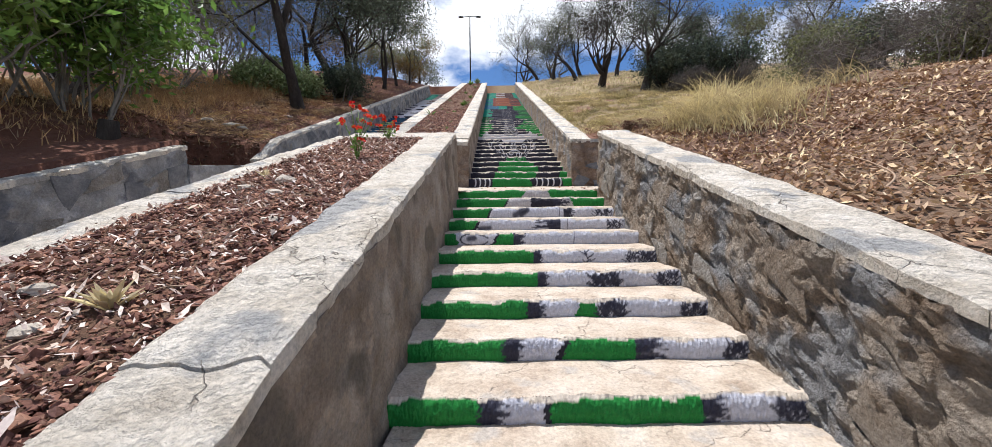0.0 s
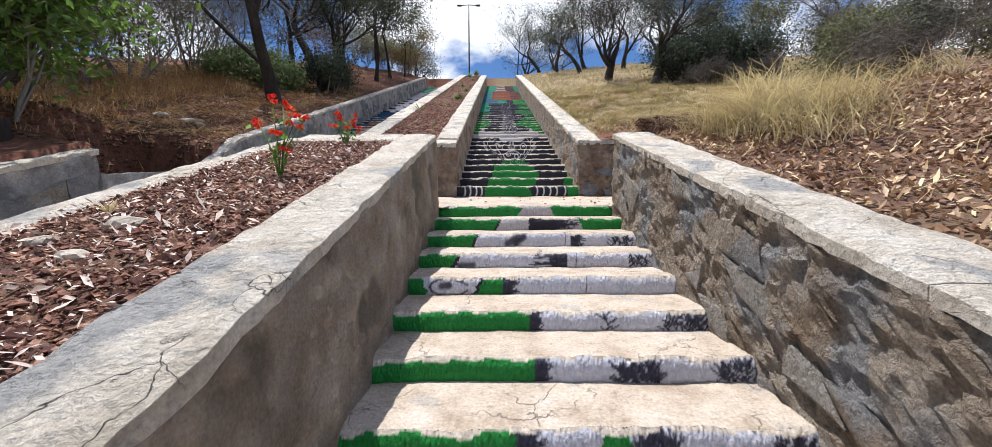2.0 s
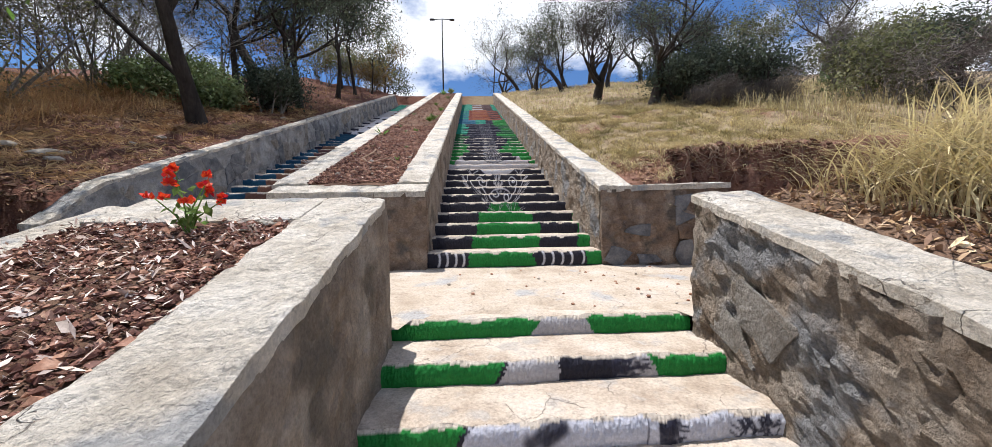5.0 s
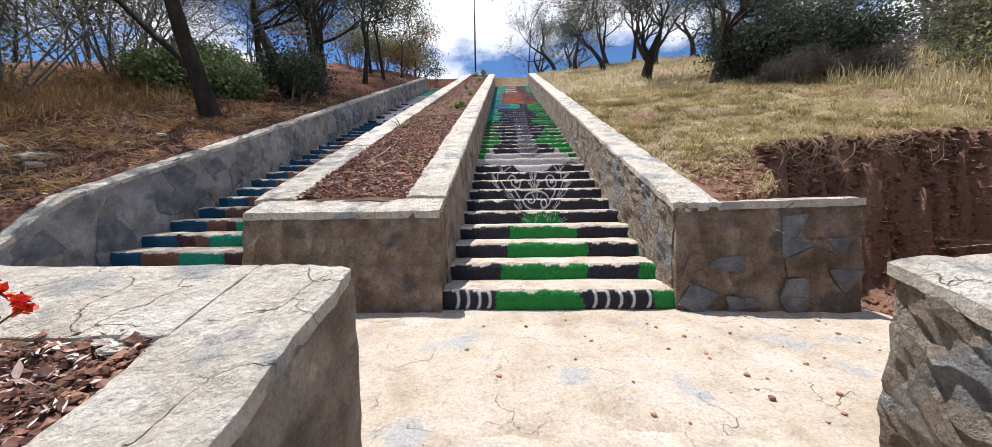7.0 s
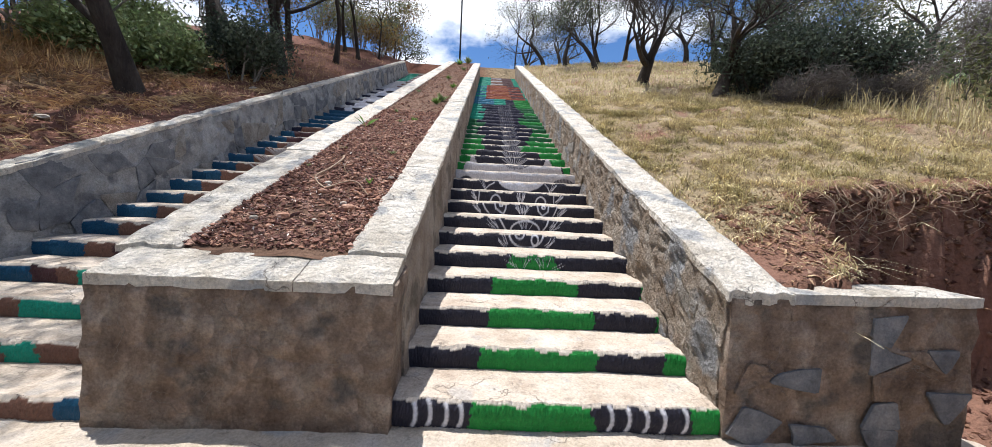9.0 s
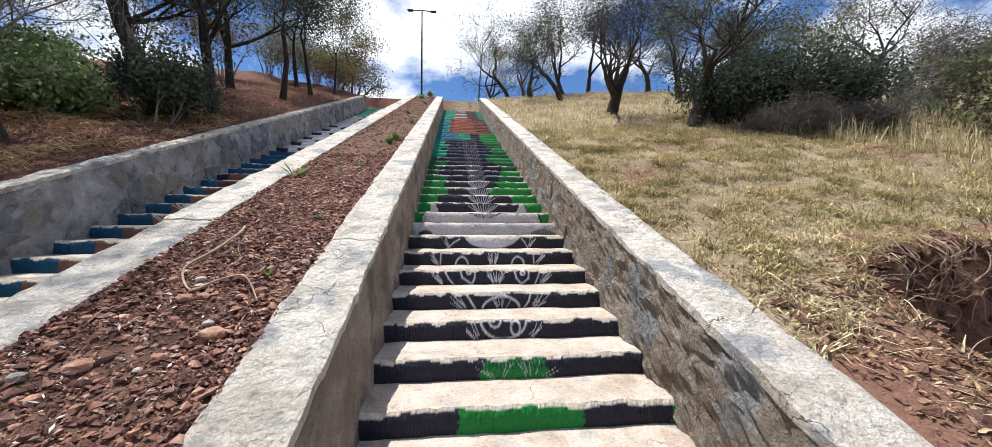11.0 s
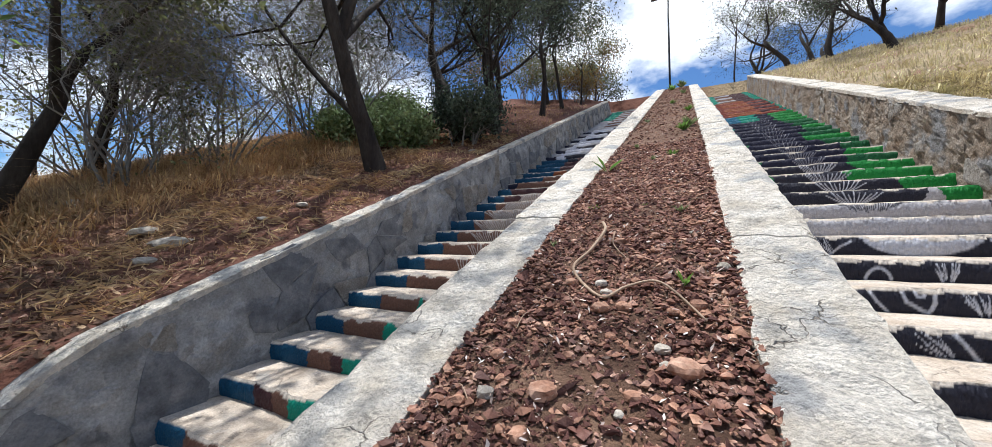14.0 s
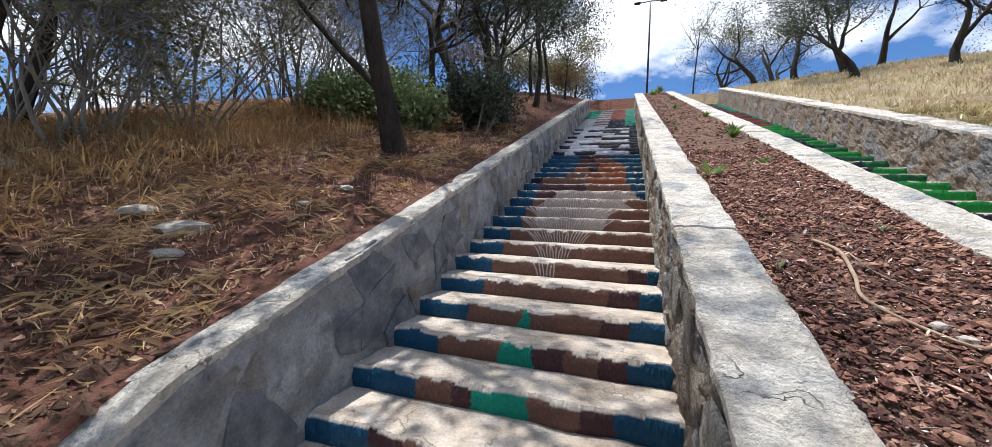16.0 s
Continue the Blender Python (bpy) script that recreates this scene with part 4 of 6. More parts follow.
def dark_strokes(which):
    rng = random.Random(9 + which)
    out = []
    if which == 0:      # fur at the edges of the white bands
        for k, u, way, reach in ((1, .215, 1, .05), (1, .21, -1, .03), (1, .755, 1, .055), (2, .28, 1, .04), (2, .28, -1, .04), (2, .672, 1, .085), (3, .365, 1, .05), (3, .37, -1, .03),
                                 (4, .425, 1, .035), (5, .43, 1, .03), (6, .345, 1, .05), (7, .60, -1, .16), (8, .69, 1, .06), (9, .66, 1, .1)):
            spikes(out, rng, k, u, way, reach, 26)
        for k, a, b, n in ((1, .925, .99, 60), (2, .925, .99, 60), (3, .90, .99, 80), (4, .905, .99, 60), (5, .85, .99, 90), (7, .89, .99, 40), (8, .88, .98, 46), (3, .605, .70, 110), (4, .635, .745, 130), (5, .655, .68, 12)):
            scribble(out, rng, k, a, b, n)
        for k, u in ((6, .65), (7, .655), (8, .645)):
            out.append((k, .003, [(u, .05), (u + .004, .95)]))
        # muzzle and eye
        out += [(8, .03, [(.36, .35), (.43, .8)]), (8, .022, [(.40, .3), (.44, .75)]), (7, .02, [(.14, .25), (.2, .3)]), (6, .02, [(.09, .55), (.12, .6)]), (6, .006, arc(.12, .5, .075, .42, 20, 340, 12))]
    if which == 1:
        for i in range(24):
            u = .33 + .32 * i / 23
            out.append((5, .004, [(u, 1.0), (u + .01, rng.uniform(.45, .7))]))
        # black notches in the grey forehead, and hair falling over it
        for a, b, h in ((.02, .12, .4), (.80, .985, .5)):
            for i in range(16):
                u = a + (b - a) * i / 15
                out.append((11, .008, [(u, -.05), (u, h * math.sin(math.pi * i / 15) ** .5)]))
        for i in range(34):
            u = .35 + .30 * i / 33
            out.append((12, .004, [(u, 1.0), (.5 + (u - .5) * .8, 1 - rng.uniform(.3, .62) * math.sin(math.pi * i / 33))]))
    return out


def fan_strokes():
    """Pale curved rays of the feather fan on the flight beside the trees."""
    rng = random.Random(21)
    out = []
    for k, a, b in ((9, .42, .53), (10, .38, .57), (11, .30, .64), (12, .22, .74), (13, .21, .76), (14, .23, .86), (15, .30, .93)):
        n = int((b - a) / .017)
        for i in range(n):
            u = a + (b - a) * i / n
            s = (u - .48)
            if k < 14:
                out.append((k, .0042, [(u - s * .16, .05), (u, .5), (u + s * .2 + rng.uniform(-.008, .008), rng.uniform(.75, .98))]))
            else:
                out.append((k, .0042, [(u + s * .2, .05), (u, .5), (u - s * .16 + rng.uniform(-.008, .008), rng.uniform(.75, .98))]))
    return out


def rasterise(U, V, col, strokes, k, colour, aspect, weight=0.9):
    for kk, w, pts in strokes:
        if kk != k:
            continue
        for (a, b), (c, d) in zip(pts[:-1], pts[1:]):
            px, py, qx, qy = a, b * aspect, c, d * aspect
            dx, dy = qx - px, qy - py
            L = dx * dx + dy * dy + 1e-9
            t = np.clip(((U - px) * dx + (V * aspect - py) * dy) / L, 0, 1)
            dist = np.hypot(U - px - t * dx, V * aspect - py - t * dy)
            f = np.clip(1.5 - dist / (w * 0.62), 0, 1)[..., None] * weight
            col[:] = col * (1 - f) + np.array(colour) * f


STROKES = {"lower": [(dark_strokes(0), INK)], "upper": [(upper_strokes(), (0.6, 0.59, 0.62)), (dark_strokes(1), BLACK)],
           "left": [(fan_strokes(), (0.5, 0.46, 0.43)), ([(18, .03, [(.52, .3), (.6, .5)]), (19, .02, [(.54, .2), (.6, .3)])], BLACK), ([(18, .012, [(.47, .4), (.49, .7)]), (18, .01, [(.64, .6), (.66, .3)])], WHITE)]}


def wobble(n, seed, f):
    r = np.random.RandomState(seed)
    x = np.linspace(0, f, n)
    i = np.floor(x).astype(int)
    v = r.uniform(-1, 1, int(f) + 3)
    t = x - i
    t = t * t * (3 - 2 * t)
    return v[i] * (1 - t) + v[i + 1] * t


def build_flight(name, label, table, strokes, xl, xr, y0, d, z0, r, count, fine, seed):
    fl = root(name, label, "stairs")
    for k in range(1, count + 1):
        near = k <= fine
        nu, nv = ((400, 14) if k <= 14 else (200, 9)) if near else (100, 6)
        y, z = y0 + d * (k - 1), z0 + r * (k - 1)
        sd = seed * 100 + k
        xa, xb = xl - 0.13, xr + 0.03
        edge = 0.010 * wobble(nu, sd, 9) + 0.007 * wobble(nu, sd + 500, 40)      # height of the nose
        front = 0.014 * wobble(nu, sd + 900, 7) + 0.006 * wobble(nu, sd + 300, 34)
        us = np.linspace(0, 1, nu)
        X = xa + (xb - xa) * us
        vs = np.linspace(0, 1, nv)
        U, V = np.meshgrid((X - xl) / (xr - xl), vs, indexing="ij")
        verts = np.zeros((nu, nv, 3))
        verts[..., 0] = X[:, None]
        bulge = 0.012 * np.sin(V * math.pi)
        rough = 0.0035 * np.random.RandomState(sd).normal(size=(nu, nv))
        verts[..., 1] = y + front[:, None] - bulge + rough + 0.02 * (V ** 6)
        verts[..., 2] = (z - r - 0.015) + (r + 0.015 + edge[:, None]) * V
        # colours
        ragged = 0.008 * wobble(nv, sd + 40, 3)[None, :] + 0.005 * wobble(nv, sd + 41, nv - 1)[None, :]
        segs = table.get(k, [(1, 1, BLACK)])
        col = np.zeros((nu, nv, 3))
        done = np.zeros((nu, nv), bool)
        for a, b, c in segs:
            lim = a + (b - a) * V + ragged
            m = (~done) & ((U < lim) | (a >= 1))
            col[m] = c
            done |= m
        for st, c in strokes:
            rasterise(U, V, col, st, k, c, r / (xr - xl), 0.9 if k < 17 else 0.4)
        lip = V > (0.9 if k < 12 else 0.96 if k < 20 else 1.2) + 0.1 * wobble(nu, sd + 77, 25)[:, None]
        col[lip] = np.array(CREAM)
        ob = tagged(new("step"))
        ob.parent = fl
        rob = mesh_object("riser", verts.reshape(-1, 3), grid_faces(nu, nv), M["paint"], ob, smooth=True, label="riser painted with a bold mural")
        at = rob.data.color_attributes.new("mural", 'FLOAT_COLOR', 'POINT')
        rgba = np.ones((nu * nv, 4), dtype=np.float32)
        rgba[:, :3] = col.reshape(-1, 3)
        at.data.foreach_set("color", rgba.ravel())
        # tread
        nt_ = 7
        X, nose, edge = X[::3], verts[::3, -1], edge[::3]
        X[-1] = xb
        nu = len(X)
        tv = np.zeros((nu, nt_, 3))
        dd = d + 0.05 if k < count or name != "stairs_lower" else 0.3
        w = np.linspace(0, 1, nt_)
        tv[..., 0] = X[:, None]
        tv[..., 1] = nose[:, 1][:, None] * (1 - w) + (y + dd) * w
        relief = np.array([[noise.noise(Vector((x * 4, (y + dd * b) * 4, seed))) for b in w] for x in X[::2]])
        relief = np.repeat(relief, 2, 0)[:nu] * 0.009
        tv[..., 2] = (z + edge[:, None]) * (1 - np.minimum(1, w * 5)) + z * np.minimum(1, w * 5) + relief * np.minimum(1, w * 4) + 0.004
        tv[:, 0, 2] = nose[:, 2] - 0.001
        mesh_object("tread", tv.reshape(-1, 3), grid_faces(nu, nt_), M["tread"], ob, smooth=True)
    return fl


build_flight("stairs_lower", "worn concrete steps with risers painted green, white and black", LOWER, STROKES["lower"], XL, XR, STEP1_Y, STEP1_D, STEP1_Z, STEP1_R, N1, 10, 1)
build_flight("stairs_upper", "long painted stair with a black animal face and green risers", UPPER, STROKES["upper"], XL, XR, STEP2_Y, STEP2_D, STEP2_Z, STEP2_R, N2, 24, 2)
build_flight("stairs_left", "long stair in tree shade with blue, brown and teal risers", LEFT, STROKES["left"], XLL, XLR, STEP2_Y, STEP2_D, STEP2_Z - 0.06, STEP2_R, N2, 22, 3)


def plain_steps():
    """Unpainted steps below the first ones, and the lower flight beside the trees."""
    f = root("stairs_foot", "plain pale concrete steps at the foot of the stair", "stairs")
    for k in range(0, -8, -1):
        y, z = STEP1_Y + STEP1_D * (k - 1), STEP1_Z + STEP1_R * (k - 1)
        sweep_wall("step", lambda x: [(y, z - 0.3), (y, z), (y + STEP1_D + 0.04, z), (y + STEP1_D + 0.04, z - 0.3)], XL - 0.05, XR + 0.05, M["tread"], f, axis="x", amp=0.008)
    g = root("stairs_lower_left", "plain grey steps in the shade of the trees", "stairs")
    for k in range(-4, 11):
        y, z = STEP1_Y + STEP1_D * (k - 1), STEP1_Z + STEP1_R * (k - 1)
        sweep_wall("step", lambda x: [(y, z - 0.3), (y, z), (y + STEP1_D + 0.04, z), (y + STEP1_D + 0.04, z - 0.3)], XLL - 0.05, XLR + 0.05, M["tread"], g, axis="x", amp=0.008, step=0.3)


plain_steps()


def landing_z(x, y):
    return 1.955 + 0.085 * (y - 6.15) - 0.02 * max(0, x - 1.7)


def build_landing():
    nx, ny = 120, 36
    verts = []
    for i in range(nx):
        for j in range(ny):
            x = -5.0 + 8.7 * i / (nx - 1)
            y = 6.2 + 1.95 * j / (ny - 1)
            if x > 1.6 or x < XLR:
                y = 5.98 + 2.15 * j / (ny - 1)
            elif XLR <= x < XL - 0.02:
                y = 6.0 + 2.1 * j / (ny - 1)
            z = landing_z(x, y) + 0.012 * fbm(x * 2.5, y * 2.5, 3) + 0.004 * fbm(x * 11, y * 11, 1)
            if x > 3.3:
                z -= 0.25 * (x - 3.3)
            verts.append((x, y, z))
    ob = mesh_object("landing", verts, grid_faces(nx, ny), M["paving"], smooth=True)
    tagged(ob, "pale concrete landing with cracks and small gravel", "landing", kind="structure")


build_landing()


def top_terrace():
    z = STEP2_Z + STEP2_R * (N2 - 1)
    ob = sweep_wall("floor_terrace", lambda x: [(TOP_Y - 0.1, z - 0.5), (TOP_Y - 0.1, z + 0.02), (TOP_Y + 6, z + 0.03), (TOP_Y + 6, z - 0.5)], XLL - 0.6, XR + 0.4, M["paving"], axis="x")
    tagged(ob, "pale concrete terrace at the top of the stairs", "terrace", kind="structure")
    return z


TERRACE_Z = top_terrace()


def planter_soil(parent_name, xa, xb, y0, y1, ztop, seed):
    nx, ny = 14, int((y1 - y0) / 0.1)
    verts = []
    for i in range(nx):
        for j in range(ny):
            x, y = xa + (xb - xa) * i / (nx - 1), y0 + (y1 - y0) * j / (ny - 1)
            verts.append((x, y, ztop(y) - 0.045 + 0.02 * fbm(x * 3, y * 3, seed) + 0.02 * math.sin(math.pi * i / (nx - 1))))
    ob = mesh_object("soil", verts, grid_faces(nx, ny), M["soil"], bpy.data.objects[parent_name], smooth=True, label="dark red-brown soil")
    return ob


planter_soil("planter_lower", -2.24, -0.98, -2.4, 5.68, top1, 1)
planter_soil("planter_upper", -2.12, -0.92, 8.2, TOP_Y, top2, 2)


# ---- plants ----
class Tubes:
    """Collects tapered tubes into one mesh."""

    def __init__(self):
        self.v, self.f = [], []

    def add(self, pts, radii, sides=6):
        base = len(self.v)
        n = len(pts)
        for i, (p, r) in enumerate(zip(pts, radii)):
            d = (pts[min(i + 1, n - 1)] - pts[max(i - 1, 0)]).normalized()
            a = d.orthogonal().normalized() if i == 0 else (a - d * a.dot(d)).normalized()
            b = d.cross(a)
            for s in range(sides):
                t = 2 * math.pi * s / sides
                self.v.append(p + (a * math.cos(t) + b * math.sin(t)) * r)
        for i in range(n - 1):
            for s in range(sides):
                s2 = (s + 1) % sides
                self.f.append((base + i * sides + s, base + i * sides + s2, base + (i + 1) * sides + s2, base + (i + 1) * sides + s))
        self.f.append(tuple(base + (n - 1) * sides + s for s in range(sides)))

    def make(self, name, material, parent=None, label=""):
        return mesh_object(name, self.v, self.f, material, parent, smooth=True, label=label)


def leaf_mesh(name, centres, per, spread, size, material, parent=None, seed=0, long=2.0, flat=0.0, squash=0.8):
    """Many small folded leaves round the given points."""
    r = np.random.RandomState(seed)
    c = np.repeat(np.array([tuple(p) for p in centres]), per, 0)
    n = len(c)
    off = r.normal(size=(n, 3)) * spread
    off[:, 2] *= squash
    c = c + off
    a = r.normal(size=(n, 3))
    a[:, 2] *= (1 - flat)
    a /= np.linalg.norm(a, axis=1)[:, None]
    b = np.cross(a, r.normal(size=(n, 3)))
    b /= np.linalg.norm(b, axis=1)[:, None]
    nn = np.cross(a, b)
    s = size * r.uniform(0.6, 1.4, n)[:, None]
    v = np.stack([c - a * s * long * .5, c + b * s * .5 + nn * s * .12, c + a * s * long * .5, c - b * s * .5 + nn * s * .12], 1).reshape(-1, 3)
    i = np.arange(n)[:, None] * 4
    f = np.concatenate([i + np.array([[0, 1, 2]]), i + np.array([[0, 2, 3]])], 0)
    return mesh_object(name, v, f, material, parent)


def twig_mesh(name, centres, per, length, width, material, parent=None, seed=0, up=0.25, droop=0.0):
    """Fine three-sided twigs that spray out from the given points."""
    r = np.random.RandomState(seed)
    c = np.repeat(np.array([tuple(p) for p in centres]), per, 0)
    n = len(c)
    d = r.normal(size=(n, 3))
    d[:, 2] = d[:, 2] * 0.7 + up
    d /= np.linalg.norm(d, axis=1)[:, None]
    c = c + r.normal(size=(n, 3)) * length * 0.35
    a = np.cross(d, r.normal(size=(n, 3)))
    a /= np.linalg.norm(a, axis=1)[:, None]
    b = np.cross(d, a)
    L = length * r.uniform(0.5, 1.5, n)[:, None]
    w = width * r.uniform(0.6, 1.3, n)[:, None]
    tip = c + d * L
    tip[:, 2] -= droop * L[:, 0]
    v = np.stack([c + a * w, c - a * w * 0.5 + b * w * 0.87, c - a * w * 0.5 - b * w * 0.87, tip], 1).reshape(-1, 3)
    i = np.arange(n)[:, None] * 4
    f = np.concatenate([i + np.array([[0, 1, 3]]), i + np.array([[1, 2, 3]]), i + np.array([[2, 0, 3]])], 0)
    return tagged(mesh_object(name, v, f, material, parent), kind="stuff")


def grow(tb, rng, p, d, length, r, level, levels, tips, wander=0.25, split=(2, 4), up=0.12, shrink=0.62, sides=7):
    n = 6 if level == 0 else 4
    pts, rad = [p.copy()], [r * (1.25 if level == 0 else 1.0)]
    d = Vector(d).normalized()
    nodes = []
    for i in range(n):
        d = (d + Vector((rng.gauss(0, wander), rng.gauss(0, wander), rng.gauss(0, wander) * .6 + up)) * 0.55).normalized()
        p = p + d * (length / n)
        pts.append(p.copy())
        rad.append(r * (1 - 0.55 * (i + 1) / n))
        nodes.append((p.copy(), d.copy(), rad[-1]))
    tb.add(pts, rad, max(3, sides - level * 2))
    if level >= levels:
        tips.append(p)
        tips.append(nodes[1][0])
        return
    k = rng.randint(*split)
    for j in range(k):
        q, dd, rr = nodes[-1] if j == 0 else nodes[rng.randint(1 if level else 2, n - 1)]
        side = Vector((rng.gauss(0, 1), rng.gauss(0, 1), rng.gauss(0.25, .5))).normalized()
        nd = (dd * (1.0 if j == 0 else 0.55) + side * rng.uniform(0.45, 0.9)).normalized()
        grow(tb, rng, q, nd, length * shrink * rng.uniform(0.75, 1.2), rr * rng.uniform(.65, .9), level + 1, levels, tips, wander, split, up, shrink, sides)


def tree(x, y, height, radius, seed, label, lean=(0, 0, 1), bark="bark", leaf=None, per=30, spread=0.35, size=0.09, levels=3, wander=0.22, split=(3, 4),
         first=0.42, name="tree", up=0.12, shrink=0.66, group="", long=2.0, extra=(), twigs=0, twig=0.4, spray="twig"):
    """A tapered trunk with limbs, and a crown of small leaves where it has one."""
    rng = random.Random(seed)
    z = ground_z(x, y) - 0.12
    ob = tagged(new(name), label, "shrub" if name == "shrub" else "tree", group)
    tb, tips = Tubes(), []
    grow(tb, rng, Vector((x, y, z)), lean, height * first, radius, 0, levels, tips, wander, split, up, shrink)
    for d, h, ln, rr in extra:
        grow(tb, rng, Vector((x, y, z)) + Vector(lean).normalized() * h, d, ln, rr, 1, levels, tips, wander * .6, split, up * .3, shrink)
    tb.make("trunk", M[bark], ob)
    if leaf:
        leaf_mesh("crown", tips, per, spread, size, M[leaf], ob, seed, long)
    if twigs:
        twig_mesh("twigwork", tips, twigs, twig, .006, M[spray], ob, seed)
    return ob


def shrub(x, y, height, seed, label, stems=6, leaf=None, bark="bark_grey", per=20, spread=0.25, size=0.07, radius=0.03, levels=2, splay=0.45, wander=0.2, group="", split=(3, 4), long=2.0, twigs=0, twig=0.35):
    """Many stems from one foot."""
    rng = random.Random(seed)
    z = ground_z(x, y) - 0.1
    ob = tagged(new("shrub"), label, "shrub", group)
    tb, tips = Tubes(), []
    for i in range(stems):
        a = rng.uniform(0, 2 * math.pi)
        s = rng.uniform(0.1, 1) * splay
        grow(tb, rng, Vector((x + .25 * math.cos(a), y + .25 * math.sin(a), z)), (math.cos(a) * s, math.sin(a) * s, 1), height * rng.uniform(.45, .65), radius * rng.uniform(.6, 1.2), 1,
             levels + 1, tips, wander, split, 0.12, 0.6, 6)
    tagged(tb.make("branchwork", M[bark], ob), kind="stuff")
    if leaf:
        leaf_mesh("foliage", tips, per, spread, size, M[leaf], ob, seed, long)
    if twigs:
        twig_mesh("twigwork", tips, twigs, twig, .005, M[bark], ob, seed)
    return ob


def build_left_trees():
    tree(-6.75, 13.2, 10.0, 0.19, 11, "dark slender tree with a forked leaning trunk on red soil", (.06, -.42, 1), leaf="leaf_dark", per=12, spread=.36, size=.045, long=3.5, levels=4, first=.5, wander=.1,
         extra=(((-.9, -.05, .8), 1.0, 4.6, .075), ((.4, -.2, 1), 4.0, 2.6, .07), ((.5, .1, 1), 4.6, 2.4, .06), ((-.5, .3, 1), 3.6, 3.2, .07)), twigs=3, twig=.5, spray="bark")
    tree(-6.4, 16.1, 10.0, 0.22, 12, "dark tree with a thick leaning trunk and dense crown", (-.42, .1, 1), leaf="leaf_dark", per=30, spread=.42, size=.042, long=4, levels=4, first=.4, wander=.14, twigs=3, twig=.5, spray="bark")
    for x, y, h, r, s in ((-6.1, 17.4, 9, .13, 13), (-7.0, 18.8, 9, .14, 14), (-6.2, 21.6, 9, .12, 15), (-8.2, 22, 10, .15, 16), (-6.2, 24.4, 8, .1, 17), (-9.0, 18.6, 9, .14, 18), (-7.6, 26.5, 8, .11, 19)):
        tree(x, y, h, r, s, "dark feathery evergreen tree with a straight trunk", (random.Random(s).uniform(-.15, .12), 0, 1), leaf="leaf_dark", per=15, spread=.4, size=.042, long=3.8, levels=4, first=.34, wander=.12,
             group="dark trees along the wall", twigs=2, twig=.5, spray="bark")
    for x, y, h, s in ((-5.9, 26.6, 5.5, 21), (-5.7, 29.2, 5, 22), (-6.6, 30.5, 5.2, 23)):
        tree(x, y, h, .06, s, "thin young tree with olive and rusty leaves", leaf="leaf_rust" if s == 22 else "leaf_mid", per=24, spread=.32, size=.05, levels=3, first=.4, group="young trees near the top", twigs=3)
    tree(-7.0, 36, 6.0, .12, 25, "round-crowned dark tree at the top of the hill", leaf="leaf_dark", per=70, spread=.42, size=.07, levels=3, first=.35)
    for x, y, h, s in ((-7.6, 15.0, .75, 31), (-8.5, 15.8, .95, 32), (-10.0, 17.0, 1.1, 33), (-9.1, 14.6, .7, 34)):
        shrub(x, y, h, s, "leafy pale green shrub under dark trees", stems=9, leaf="leaf_pale", per=34, spread=.22, size=.055, splay=.7, group="pale shrubs under the trees")
    for x, y, h, st in ((-6.3, 28.0, 1.6, 231), (-7.6, 28.8, 2.2, 232), (-9.0, 27.6, 2.6, 233), (-8.4, 31.0, 3.0, 234), (-10.4, 29.5, 3.4, 235), (-6.4, 32.5, 2.4, 236), (-9.8, 24.5, 2.8, 237)):
        shrub(x, y, h, st, "olive and rusty shrub near the top of the slope", stems=9, leaf="leaf_rust" if st % 3 == 0 else "leaf_mid", per=9, spread=.26, size=.06, splay=.6, group="shrubs near the top", twigs=2)
    shrub(-6.25, 15.7, 1.3, 36, "low dark shrub at the foot of a trunk", stems=10, leaf="leaf_dark", per=34, spread=.22, size=.045, splay=.8)
    for x, y, h, s, lf in ((-10.4, 12.2, 4.6, 41, "leaf_mid"), (-12.6, 12.2, 5.2, 42, "leaf_mid"), (-10.2, 14.6, 5.5, 43, None), (-9.3, 14.4, 5.0, 49, None), (-12.2, 15.6, 6, 44, None), (-14.6, 11.4, 5.5, 45, "leaf_mid"),
                           (-13.4, 18.5, 6, 46, "leaf_dark"), (-16.5, 14.5, 6.5, 47, "leaf_mid"), (-10.6, 21, 6, 48, None), (-11.3, 17.5, 5.5, 50, None), (-9.8, 10.4, 3.4, 61, "leaf_mid"), (-11.6, 10.6, 4.4, 62, None)):
        shrub(x, y, h, s, "tall half-bare thicket with grey stems" if lf else "tall bare thicket of grey stems", stems=10, leaf=lf, per=9, spread=.3, size=.042, radius=.028, levels=2, splay=.8, wander=.4,
              group="half-bare thickets", split=(3, 4), twigs=9, twig=.5)
    for x, y, h, s in ((-6.9, 6.5, 2.4, 51), (-7.7, 6.7, 3.2, 52), (-7.4, 5.4, 3.2, 53), (-8.7, 6.4, 3.2, 54), (-6.8, 4.2, 3.0, 55)):
        shrub(x, y, h, s, "bright green broad-leaved shrub above the wall", stems=9, leaf="leaf_green", per=14, spread=.28, size=.075, radius=.03, levels=2, splay=.6, group="green shrubs above the wall", long=2.3, twigs=1)
    tree(-12.5, 10.8, 7, .16, 57, "dark tree with a crooked trunk at the edge of the thicket", (.1, 0, 1), leaf="leaf_mid", per=24, spread=.45, size=.06, levels=4, first=.4, twigs=2)
    # trees that shade the slope and the foot of the stair
    tree(-10.0, 9.0, 7.5, .16, 59, "leafy tree overhanging the red slope", (.1, 0, 1), leaf="leaf_mid", per=22, spread=.45, size=.07, levels=4, first=.4, twigs=2)
